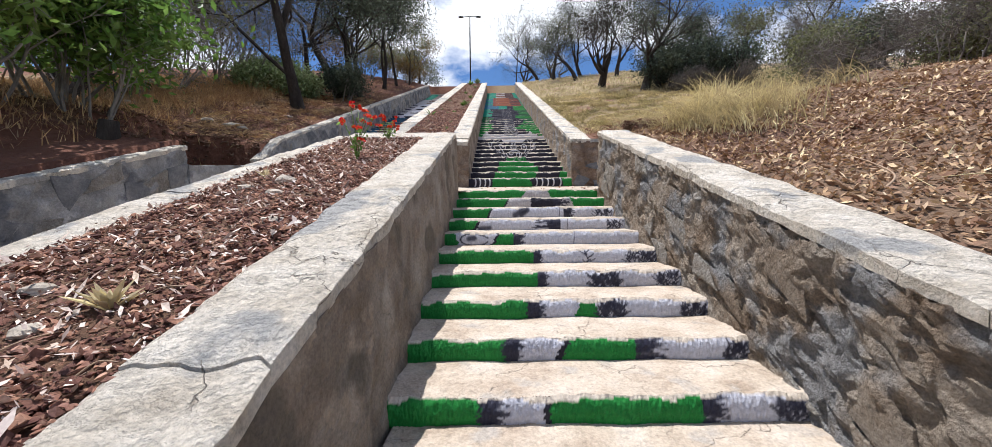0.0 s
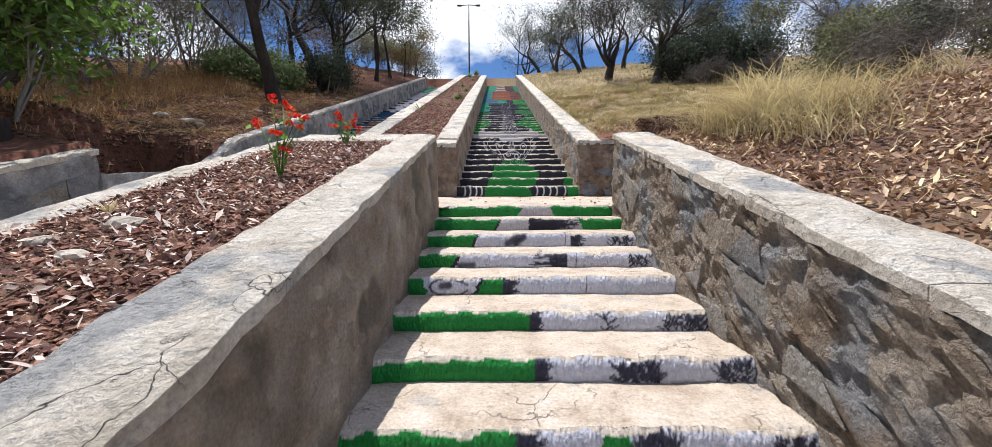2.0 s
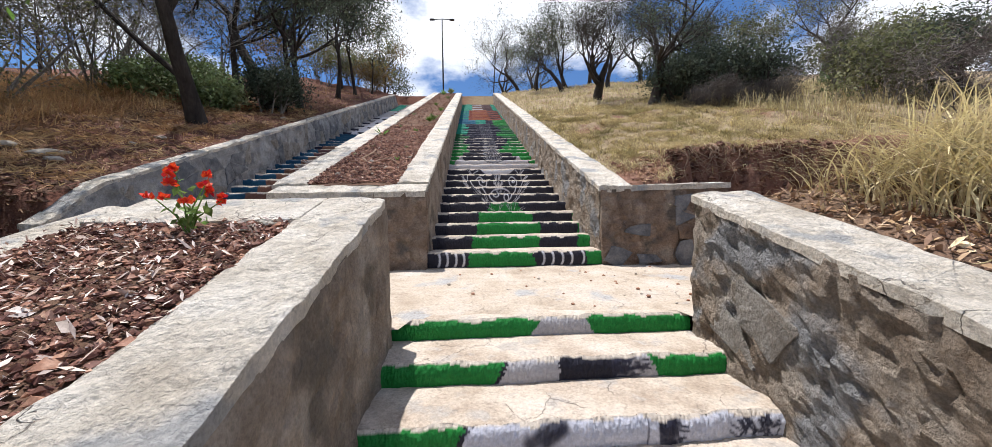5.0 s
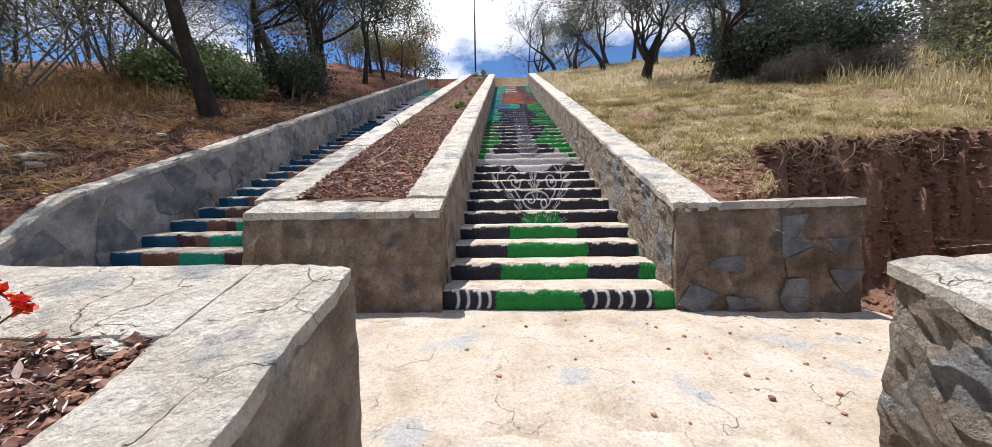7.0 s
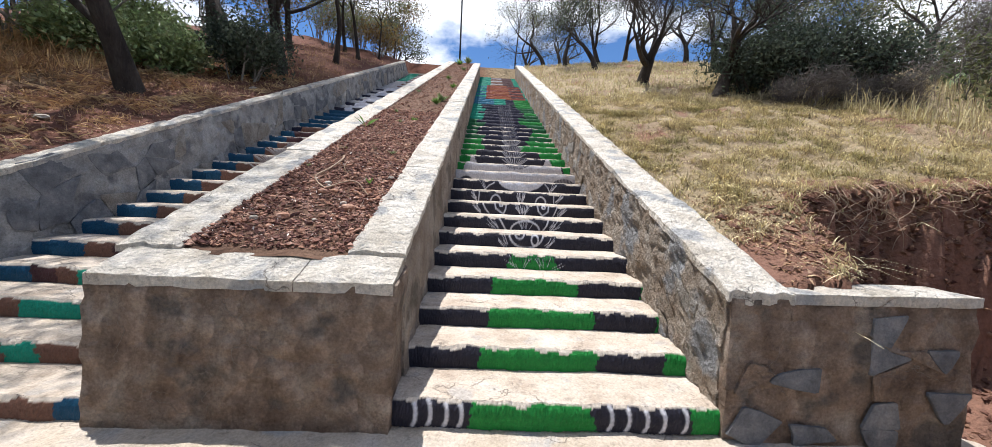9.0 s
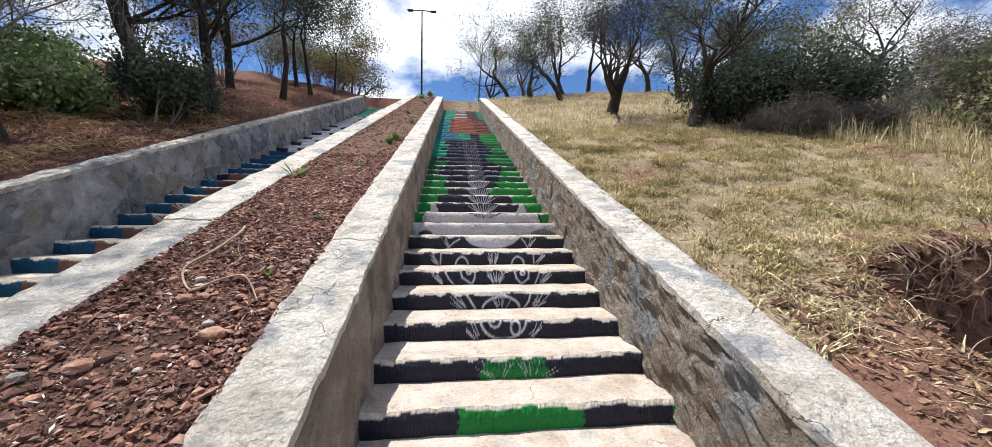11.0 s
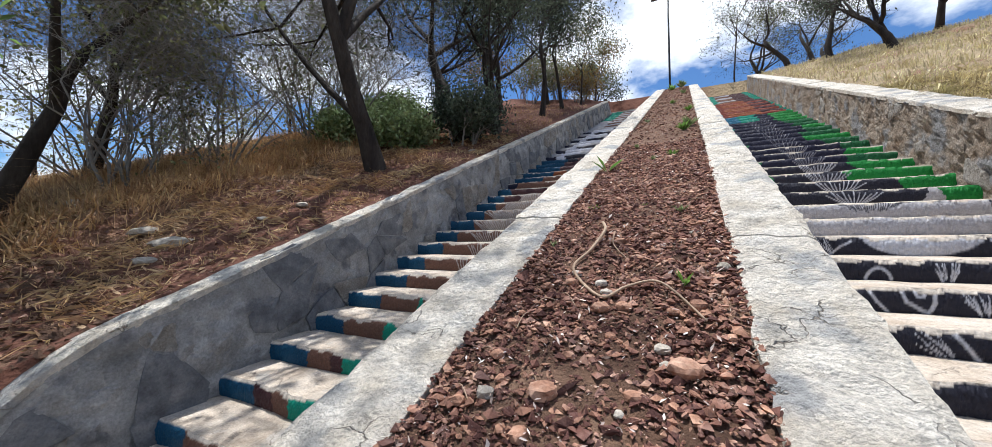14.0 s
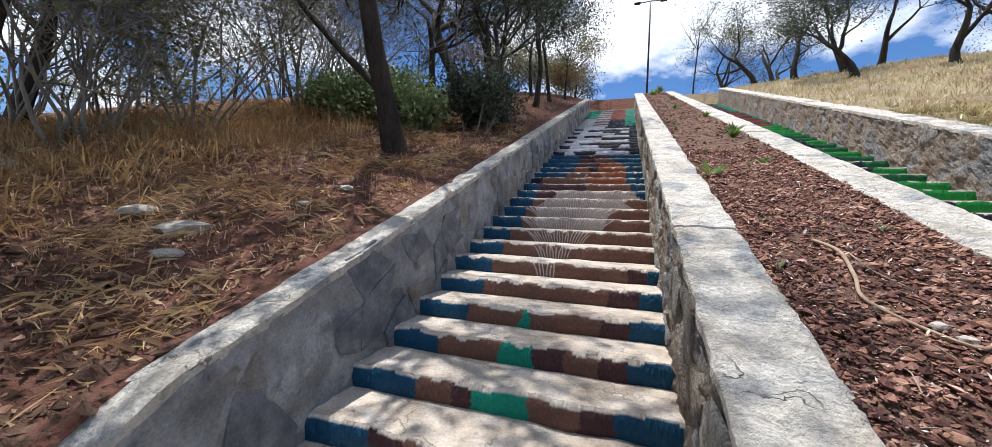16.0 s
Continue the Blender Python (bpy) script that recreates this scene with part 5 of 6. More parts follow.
    tree(-6.3, -1.6, 8.0, .2, 58, "leafy tree overhanging the foot of the stair", (.5, .1, 1), leaf="leaf_mid", per=36, spread=.45, size=.09, levels=4, first=.5)


def build_right_trees():
    tree(5.27, 19.0, 8.0, .22, 171, "bare dark tree with twisting limbs on dry grass", (.05, 0, 1), leaf=None, levels=5, first=.2, wander=.3, split=(3, 4), up=.16, shrink=.76, twigs=2, twig=.4, spray="bark")
    tree(6.25, 16.0, 6.5, .2, 72, "dark tree with crooked limbs and thin evergreen crown", (.05, 0, 1), leaf="leaf_dark", per=13, spread=.26, size=.034, levels=4, first=.28, wander=.34, shrink=.74, twigs=3, twig=.4, spray="bark")
    for x, y, h, s in ((7.0, 15.7, 1.2, 73), (7.9, 15.0, 1.4, 74), (8.9, 14.8, 1.3, 75), (7.5, 16.5, 1.5, 76), (8.6, 16.4, 1.5, 78)):
        shrub(x, y, h, s, "dense dark evergreen bush beside the dry slope", stems=12, leaf="leaf_dark", per=22, spread=.28, size=.045, radius=.04, levels=2, splay=.85, bark="bark", group="dense dark bushes", twigs=3)
    for i, (x, y, h, s) in enumerate(((3.5, 30.5, 8.5, 81), (4.4, 28.2, 7.5, 281), (5.0, 32.5, 9.5, 82), (6.4, 28.5, 8.5, 83), (8.6, 30.5, 9.5, 84), (8.0, 25.0, 8, 85), (10.8, 27, 9, 86), (3.0, 34, 8, 87), (6.2, 35, 9, 89), (5.4, 25.5, 7, 90), (9.6, 22, 8, 290))):
        tree(x, y, h, .16, s, "half-bare dark tree at the top of the slope", (random.Random(s).uniform(-.3, .2), 0, 1), leaf="leaf_mid" if i % 3 == 1 else "leaf_dark", per=10 if i % 2 else 3, spread=.3, size=.045, levels=4 if i % 2 else 5, first=.26, wander=.32,
             split=(3, 4) if i % 2 else (3, 3), shrink=.74, group="half-bare trees at the top", twigs=3 if i % 2 else 1, twig=.55, spray="bark")
    tree(2.6, 44, 12, .09, 88, "tall thin bare tree beyond the top of the stairs", levels=3, first=.75, wander=.06, split=(4, 5), shrink=.28)
    for i, (x, y, h, s) in enumerate(((11.2, 20.5, 5.5, 91), (13.5, 19.5, 5, 92), (14.8, 15.8, 4.5, 93), (12.8, 13.2, 3.2, 94), (16.5, 20, 8, 95), (13, 25.5, 7.5, 96), (12.4, 12.0, 3.2, 97), (11.6, 8.4, 4, 98), (13.6, 11.0, 3.6, 99),
                                      (10.8, 5.4, 5, 100), (13.6, 7.0, 6, 101), (12, 2.5, 6, 102), (10.2, 8.0, 4.2, 103))):
        tree(x, y, h, .15, s, "olive-green tree with a spreading crown", (random.Random(s).uniform(-.2, .2), 0, 1), leaf="leaf_mid" if i % 3 else "leaf_dark", per=14, spread=.28, size=.04, levels=4, first=.26, wander=.28,
             shrink=.72, group="olive trees on the slope", twigs=3, twig=.4)
    for x, y, h, s in ((8.2, 6.9, 2.4, 111), (9.2, 5.0, 2.6, 112), (9.4, 9.4, 2.2, 113), (11.0, 14.0, 1.9, 114), (12.6, 15.4, 2.0, 115), (7.4, 14.3, .6, 116), (8.6, 13.6, .7, 117)):
        shrub(x, y, h, s, "dead grey shrub with bare tangled branches", stems=9, leaf=None, bark="twig", radius=.018, levels=3, splay=1.0, wander=.3, group="dead shrubs", twigs=3, twig=.3)
    for x, y, h, s in ((10.4, 12.4, 1.8, 122), (9.4, 6.4, 1.9, 124), (10.8, 8.6, 2.2, 125), (11.5, 13.5, 1.8, 126), (9.9, 3.6, 2.0, 127)):
        shrub(x, y, h, s, "low olive-green shrub on the slope", stems=9, leaf="leaf_mid", per=18, spread=.24, size=.05, radius=.022, levels=2, splay=.9, group="low shrubs on the slope", twigs=2)


def far_woods():
    r = random.Random(5)
    pts, stems = [], Tubes()
    for i in range(90):
        side = r.choice((-1, 1))
        x = side * r.uniform(20, 60)
        y = r.uniform(2, 60)
        if side > 0 and x < 20 and y < 25:
            continue
        z = ground_z(x, y)
        h = r.uniform(2.5, 4.5)
        stems.add([Vector((x, y, z - .3)), Vector((x + r.uniform(-.4, .4), y, z + h * .5)), Vector((x + r.uniform(-.8, .8), y, z + h))], [.12, .08, .02], 5)
        for k in range(14):
            a = r.uniform(.25, 1)
            w = (1 - abs(a - .6)) * 1.7
            pts.append((x + r.gauss(0, w * .7), y + r.gauss(0, w * .7), z + h * a))
    ob = tagged(new("woods"), "distant olive and dark green woodland", "woods", kind="stuff")
    stems.make("trunks", M["bark"], ob)
    leaf_mesh("crowns", pts, 34, .5, .11, M["leaf_mid"], ob, 77)
    twig_mesh("twigwork", pts, 8, .7, .012, M["bark_grey"], ob, 78)


build_left_trees()
build_right_trees()
far_woods()


# ---- grass and litter ----
def blades(name, label, xs, ys, zs, h, w, material, seed, lean=0.5, segs=2, category="grass"):
    """Thin bent blades; all arguments are arrays of one length but for the last."""
    r = np.random.RandomState(seed)
    n = len(xs)
    a = r.uniform(0, 2 * math.pi, n)
    l = np.abs(r.normal(size=n)) * lean
    d = np.stack([np.cos(a), np.sin(a), np.zeros(n)], 1)
    sdir = np.stack([-np.sin(a + r.normal(size=n) * .6), np.cos(a), np.zeros(n)], 1)
    p = np.stack([xs, ys, zs], 1)
    h, w = np.asarray(h)[:, None], np.asarray(w)[:, None]
    l = l[:, None]
    up = np.array([[0, 0, 1.0]])
    mid = p + up * h * .6 + d * h * l * .35
    tip = p + up * h * np.maximum(.25, 1 - .35 * l) + d * h * l
    v = np.stack([p - sdir * w, p + sdir * w, mid + sdir * w * .7, mid - sdir * w * .7, tip], 1).reshape(-1, 3)
    i = np.arange(n)[:, None] * 5
    f = [tuple(q) for q in (i + np.array([[0, 1, 2, 3]])).tolist()] + [tuple(q) for q in (i + np.array([[3, 2, 4]])).tolist()]
    ob = mesh_object(name, v, f, material)
    return tagged(ob, label, category, kind="stuff")


def scatter(n, x0, x1, y0, y1, seed, keep=None, bias=1.0):
    """Random places on the ground, kept by a chance that keep() gives."""
    r = np.random.RandomState(seed)
    xs, ys = [], []
    while len(xs) < n:
        x, y = x0 + (x1 - x0) * r.uniform() ** bias, y0 + (y1 - y0) * r.uniform() ** bias
        if keep is None or keep(x, y) > r.uniform():
            xs.append(x)
            ys.append(y)
    xs, ys = np.array(xs), np.array(ys)
    zs = np.array([ground_z(a, b) for a, b in zip(xs, ys)]) - 0.01
    return xs, ys, zs


def build_grass():
    r = np.random.RandomState(2)
    clump = lambda x, y: min(1, max(0.12, .5 + 1.1 * fbm(x * 1.6, y * 1.6, 4.0)))
    bare = lambda x, y: clump(x, y) * smooth01((y - max(8.6, bank_back(x) + .02) + .2 * fbm(x * 2, y * 2, 1)) / .35)
    x, y, z = scatter(16000, 2.02, 9.5, 8.5, 18, 21, bare)
    litter("straw_litter", "matted dry straw lying on the slope", x, y, z, r.uniform(.02, .06, len(x)), M["straw"], 21, .35, "grass", .2)
    tangle = lambda x, y: bare(x, y) * min(1, max(.35, .6 + .9 * fbm(x * 3.2, y * 3.2, 8.0)))
    x, y, z = scatter(75000, 2.02, 9.0, 8.5, 17, 1, tangle, 1.1)
    blades("grass", "short half-dry yellow-green grass on the slope", x, y, z, np.array([.05 + .08 * max(0, fbm(a * 3.2, b * 3.2, 8.0)) for a, b in zip(x, y)]) * r.uniform(.6, 1.6, len(x)), r.uniform(.003, .008, len(x)), M["straw_green"], 1, 1.9)
    x, y, z = scatter(22000, 2.02, 15, 15, 31, 2, clump)
    blades("grass", "dry straw-coloured grass up the slope", x, y, z, r.uniform(.07, .24, len(x)), r.uniform(.006, .012, len(x)), M["straw"], 2, 1.0)
    x, y, z = scatter(9000, 7, 16, 7, 20, 3, clump)
    blades("grass", "tall grey-yellow dry grass among bushes", x, y, z, r.uniform(.15, .6, len(x)), r.uniform(.004, .01, len(x)), M["straw"], 3, .6)
    x, y, z = scatter(18000, -14, -7.4, 8.2, 16, 4, lambda x, y: clump(x, y) * smooth01((-7.4 - x) / 1.2))
    blades("grass", "tangled brown dry grass above the wall", x, y, z, r.uniform(.1, .42, len(x)), r.uniform(.005, .011, len(x)), M["straw_brown"], 4, 1.9)
    x, y, z = scatter(9000, -12, -5.5, 0, 8.2, 5, lambda x, y: clump(x, y) * smooth01((-5.6 - x) / .7))
    blades("grass", "brown dry grass beside the lower wall", x, y, z, r.uniform(.06, .3, len(x)), r.uniform(.004, .008, len(x)), M["straw_brown"], 5, 1.6)
    x, y, z = scatter(12000, -10, -5.15, 8.2, 17, 41, lambda x, y: min(1, max(.03, .3 + 1.5 * fbm(x * 1.3, y * 1.3, 6.0))))
    litter("straw_litter", "tangled dry stalks lying on red soil", x, y, z + .01, r.uniform(.03, .12, len(x)), M["straw_brown"], 41, .4, "grass", .16)
    x, y, z = scatter(6000, -9, -5.3, 8.4, 26, 6, lambda x, y: clump(x, y) * .6)
    blades("grass", "thin brown grass on red soil", x, y, z, r.uniform(.04, .16, len(x)), r.uniform(.003, .006, len(x)), M["straw_brown"], 6, 1.1)


def tuft(x, y, n, h, seed, label, material="straw", spread=.2, lean=1.25):
    """One tuft of long arching blades."""
    r = random.Random(seed)
    tb_v, tb_f = [], []
    for i in range(int(n * .75)):
        a = r.gauss(3.6, 1.2)
        q = Vector((x + r.gauss(0, spread), y + r.gauss(0, spread), 0))
        q.z = ground_z(q.x, q.y) - .02
        l = .8 + abs(r.gauss(0, .6))
        hh = h * r.uniform(.55, 1.15)
        d = Vector((math.cos(a), math.sin(a), 0))
        s = Vector((-math.sin(a), math.cos(a), 0)) * r.uniform(.004, .009)
        b = len(tb_v)
        for k in range(6):
            t = k / 5
            p = q + d * (l * hh * t * t * .9) + Vector((0, 0, hh * (t - .42 * l * t * t)))
            w = s * (1 - t * .85)
            tb_v += [p - w, p + w]
        tb_f += [(b + 2 * k, b + 2 * k + 1, b + 2 * k + 3, b + 2 * k + 2) for k in range(5)]
    ob = mesh_object("grass_tuft", tb_v, tb_f, M[material])
    return tagged(ob, label, "grass", "dry grass tufts", "stuff")


def build_tufts():
    rng = random.Random(77)
    for i in range(22):
        x = 2.5 + 3.2 * i / 21 + rng.uniform(-.06, .06)
        tuft(x, bank_back(x) + .06, 45, rng.uniform(.12, .26), 240 + i, "dry grass fringe hanging over the washed-out bank", spread=.07)
    for i, (x, y, n, h) in enumerate(((2.9, 5.35, 420, .7), (3.3, 5.7, 420, .72), (3.0, 4.7, 200, .5), (3.7, 5.2, 260, .62), (4.3, 5.7, 160, .55), (2.75, 5.85, 220, .46),
                                      (5.3, 5.9, 100, .55), (4.6, 10.2, 120, .3), (5.8, 10.9, 140, .4), (6.6, 10.4, 140, .4))):
        tuft(x, y, n, h, 200 + i, "tall pale straw grass tuft leaning over the coping")


def chips(name, label, xs, ys, zs, size, material, seed, flat=.55, category="mulch", parent=None):
    """Irregular small lumps."""
    r = np.random.RandomState(seed)
    n = len(xs)
    base = np.array([[1, 0, 0], [0, 1, 0], [-1, 0, 0], [0, -1, 0], [0, 0, 1], [0, 0, -1.0]])
    v = base[None] * r.uniform(.5, 1.25, (n, 6, 1)) + r.normal(size=(n, 6, 3)) * .18
    v[..., 2] *= flat
    v[..., 0] *= r.uniform(.8, 1.9, n)[:, None]
    a = r.uniform(0, 2 * math.pi, n)
    t = r.normal(size=n) * .4
    c, s = np.cos(a)[:, None], np.sin(a)[:, None]
    x, y = v[..., 0] * c - v[..., 1] * s, v[..., 0] * s + v[..., 1] * c
    z = v[..., 2] + x * np.tan(np.clip(t, -.7, .7))[:, None] * .6
    size = np.asarray(size)[:, None]
    v = np.stack([x * size + xs[:, None], y * size + ys[:, None], z * size + zs[:, None]], -1).reshape(-1, 3)
    tri = np.array([[0, 1, 4], [1, 2, 4], [2, 3, 4], [3, 0, 4], [1, 0, 5], [2, 1, 5], [3, 2, 5], [0, 3, 5]])
    f = (np.arange(n)[:, None, None] * 6 + tri[None]).reshape(-1, 3)
    ob = mesh_object(name, v, f, material, parent)
    if parent is None:
        tagged(ob, label, category, kind="stuff")
    return ob


def litter(name, label, xs, ys, zs, size, material, seed, tilt=.5, category="leaves", slim=1.0):
    """Curled fallen leaves lying loosely."""
    r = np.random.RandomState(seed)
    n = len(xs)
    a = r.uniform(0, 2 * math.pi, n)
    u = np.stack([np.cos(a), np.sin(a), r.normal(size=n) * tilt], 1)
    w = np.stack([-np.sin(a), np.cos(a), r.normal(size=n) * tilt], 1)
    up = np.array([[0, 0, 1.0]])
    c = np.stack([xs, ys, zs], 1) + up * r.uniform(.0, .03, n)[:, None]
    s = np.asarray(size)[:, None]
    curl = r.uniform(-.1, .45, n)[:, None]
    v = np.stack([c - u * s, c - u * s * .1 + w * s * .38 * slim + up * s * curl, c + u * s + up * s * curl * .8, c + u * s * .1 - w * s * .34 * slim + up * s * curl * .6, ], 1).reshape(-1, 3)
    i = np.arange(n)[:, None] * 4
    f = np.concatenate([i + np.array([[0, 1, 2]]), i + np.array([[0, 2, 3]])], 0)
    ob = mesh_object(name, v, f, material)
    return tagged(ob, label, category, kind="stuff")


def build_litter():
    r = np.random.RandomState(8)
    x, y, z = scatter(24000, 2.14, 8.0, -0.5, 6.1, 11, lambda x, y: 1 if x < 5.5 else .5, 1.0)
    litter("leaf_litter", "deep brown litter of dry curled leaves", x, y, z, r.uniform(.012, .042, len(x)), M["leaf_dry"], 11, .6)
    x, y, z = scatter(5000, 2.14, 6.5, -0.5, 5.6, 31)
    litter("leaf_litter", "large pale dry leaves on top of the litter", x, y, z + .015, r.uniform(.016, .036, len(x)), M["leaf_dry_pale"], 31, .7, slim=1.1)
    x, y, z = scatter(2500, 2.1, 3.6, 8.1, 9.6, 12)
    litter("leaf_litter", "brown dry leaves behind the coping", x, y, z, r.uniform(.012, .03, len(x)), M["leaf_dry"], 12, .5)
    x, y, z = scatter(15000, -9.5, -5.1, 7.8, 20, 13)
    litter("leaf_litter", "scattered brown leaves on red soil", x, y, z, r.uniform(.015, .04, len(x)), M["leaf_dry"], 13, .5)
    x, y, z = scatter(7000, -9.5, -5.1, 7.8, 18, 14)
    chips("soil_clods", "loose red-brown clods on the slope", x, y, z, r.uniform(.008, .035, len(x)), M["chip"], 14, .7, "soil")
    x, y, z = scatter(3500, 2.2, 7.5, 6.0, 9.3, 15, lambda x, y: 1 if x > 3.3 or y > 8.2 else 0)
    chips("soil_clods", "dark red clods in the washed-out bank", x, y, z, r.uniform(.012, .06, len(x)), M["bank_soil"], 15, .8, "soil")
    rr = np.random.RandomState(18)
    x = rr.uniform(2.9, 6.8, 5000)
    back = np.array([bank_back(a) for a in x])
    hi = np.array([ground_z(a, b + .1) for a, b in zip(x, back)])
    lo = np.array([ground_z(a, b - .42) for a, b in zip(x, back)])
    f = rr.uniform(0, 1, len(x))
    chips("soil_clods", "crumbling dark red earth face of the bank", x, back - .3 + .28 * f + rr.normal(size=len(x)) * .02, lo + (hi - lo) * f - .02, rr.uniform(.012, .05, len(x)), M["bank_soil"], 17, .9, "soil")
    x, y, z = scatter(3000, -8, -5.0, 5.8, 9, 16)
    chips("soil_clods", "dark clods in the washed-out hollow", x, y, z, r.uniform(.012, .06, len(x)), M["soil"], 16, .8, "soil")
    for n, x0, x1, y0, y1, top, sd, sz in ((26000, -2.2, -1.02, -.4, 5.62, top1, 21, .5), (24000, -2.1, -.95, 8.3, 13.5, top2, 22, .6), (5500, -2.08, -.95, 13.5, 29, top2, 23, .8)):
        rr = np.random.RandomState(sd)
        x, y = rr.uniform(x0, x1, n), rr.uniform(y0, y1, n)
        z = np.array([top(b) for b in y]) - .026 + rr.uniform(-.012, .016, n)
        chips("bark_mulch", "dark red-brown lava chips and bark mulch in the planter", x, y, z, np.minimum(.026, (.0045 + rr.exponential(.0058, n)) * (sz + .5)), M["chip"], sd, .8)
        m = n // 4 if sd == 21 else n // 9
        x, y = rr.uniform(x0, x1, m), rr.uniform(y0, y1, m)
        z = np.array([top(b) for b in y]) - .01
        litter("mulch_leaves", "pale dry leaf scraps among the mulch", x, y, z, (.006 + rr.exponential(.007, m).clip(0, .028)) * (1.0 if sd == 21 else .6), M["leaf_pale_dry"], sd + 5, .5)


M["leaf_dry_pale"] = mat("tan_dry_leaves", [(0.34, 0.21, 0.12), (0.52, 0.37, 0.23), (0.66, 0.53, 0.36)], 4, 40, .75, .2, 60, by_piece=.45)
M["leaf_pale_dry"] = mat("pale_dry_leaves", [(0.36, 0.24, 0.18), (0.52, 0.42, 0.36), (0.7, 0.62, 0.57)], 5, 40, .75, .2, 60, by_piece=.4)
build_grass()
build_tufts()
build_litter()


# ---- single things ----
def lamp_post():
    x, y = -1.86, 30.0
    z = TERRACE_Z + 0.03
    ob = tagged(new("street_lamp"), "tall dark steel lamp post with a double arm", "lamp")
    t = Tubes()
    t.add([Vector((x, y, z)), Vector((x, y, z + 3)), Vector((x, y, z + 6.05))], [.06, .05, .04], 10)
    t.make("pole", M["steel"], ob)
    b = Tubes()
    b.add([Vector((x, y, z - .0)), Vector((x, y, z + .04)), Vector((x, y, z + .05))], [.16, .16, .07], 12)
    b.make("base_plate", M["steel"], ob)
    a = Tubes()
    a.add([Vector((x - .62, y, z + 6.0)), Vector((x, y, z + 6.05)), Vector((x + .62, y, z + 6.0))], [.025, .03, .025], 8)
    a.make("arm", M["steel"], ob)
    for s in (-1, 1):
        bm = bmesh.new()
        bmesh.ops.create_cube(bm, size=1.0, matrix=Matrix.Translation((x + s * .68, y, z + 6.0)) @ Matrix.Diagonal((.34, .2, .07, 1)))
        bmesh.ops.bevel(bm, geom=bm.edges[:], offset=.02, segments=2, affect='EDGES')
        part("lamp_head", bm, M["steel"], ob)


def bloom(tb, p, rng, parent, size=.045):
    """A loose red flower of ruffled petals."""
    v, f = [], []
    for i in range(16):
        a = rng.uniform(0, 2 * math.pi)
        e = rng.uniform(-.2, 1.2)
        d = Vector((math.cos(a) * math.cos(e), math.sin(a) * math.cos(e), math.sin(e)))
        s = d.cross(Vector((rng.gauss(0, 1), rng.gauss(0, 1), rng.gauss(0, 1)))).normalized()
        n = d.cross(s)
        L, w = size * rng.uniform(.6, 1.1), size * rng.uniform(.3, .5)
        b = len(v)
        v += [p + d * L * .1, p + d * L * .6 + s * w + n * w * .3, p + d * L + n * w * .5, p + d * L * .6 - s * w + n * w * .3]
        f += [(b, b + 1, b + 2), (b, b + 2, b + 3)]
    mesh_object("flower", v, f, M["petal"], parent, label="bright red flower")


def flowering_plant(x, y, height, heads, seed, label):
    rng = random.Random(seed)
    ob = tagged(new("flowering_plant"), label, "plant", "red flowers in the planter")
    tb, tips = Tubes(), []
    base = Vector((x, y, top1(y) - .05))
    for dx, dy, h in heads:
        tip = base + Vector((dx, dy, h))
        mid = base + Vector((dx * .35 + rng.gauss(0, .02), dy * .35, h * .55))
        tb.add([base, mid, tip], [.006, .0045, .003], 5)
        for k in range(6):
            tips.append(base.lerp(mid, rng.uniform(.4, 1)) if k < 3 else mid.lerp(tip, rng.uniform(0, .95)))
    tb.make("stem", M["leaf_green"], ob)
    leaf_mesh("foliage", tips, 1, .03, .032, M["leaf_green"], ob, seed, 1.6)
    for dx, dy, h in heads:
        if h > height * .25:
            for k in range(2):
                bloom(tb, base + Vector((dx, dy, h)) + Vector((rng.gauss(0, .022), rng.gauss(0, .022), rng.gauss(0, .012))), rng, ob, .04)


def weed(x, y, ztop, h, n, seed, material="leaf_green", label="small green weed growing in the planter"):
    rng = random.Random(seed)
    v, f = [], []
    base = Vector((x, y, ztop(y) - .035))
    for i in range(n):
        a = rng.uniform(0, 2 * math.pi)
        l = rng.uniform(.4, 1.3)
        d = Vector((math.cos(a) * l, math.sin(a) * l, 1)).normalized()
        s = d.cross(Vector((0, 0, 1))).normalized() * h * .09
        L = h * rng.uniform(.5, 1.1)
        b = len(v)
        v += [base, base + d * L * .5 + s, base + d * L - Vector((0, 0, L * .15)), base + d * L * .5 - s]
        f += [(b, b + 1, b + 2), (b, b + 2, b + 3)]
    tagged(mesh_object("weed", v, f, M[material]), label, "weed", "weeds in the planters")


def rock(x, y, z, size, seed, label, material="rock", name="rock", squash=.5, long=1.4, category="rock", group=""):
    bm = bmesh.new()
    bmesh.ops.create_icosphere(bm, subdivisions=2, radius=1)
    a = seed * 1.7
    for v in bm.verts:
        d = v.co.normalized()
        k = 1 + .32 * noise.noise(d * 1.3 + Vector((seed, 0, 0))) + .12 * noise.noise(d * 4 + Vector((0, seed, 0)))
        q = Vector((round(d.x * 2.2) / 2.2 * .35 + d.x * .65, round(d.y * 2.2) / 2.2 * .35 + d.y * .65, d.z)) * k
        q = Vector((q.x * long, q.y, q.z * squash)) * size
        v.co = Vector((q.x * math.cos(a) - q.y * math.sin(a) + x, q.x * math.sin(a) + q.y * math.cos(a) + y, q.z + z))
    me = bpy.data.meshes.new(name)
    bm.to_mesh(me)
    bm.free()
    me.materials.append(M[material])
    return tagged(new(name, me), label, category, group)


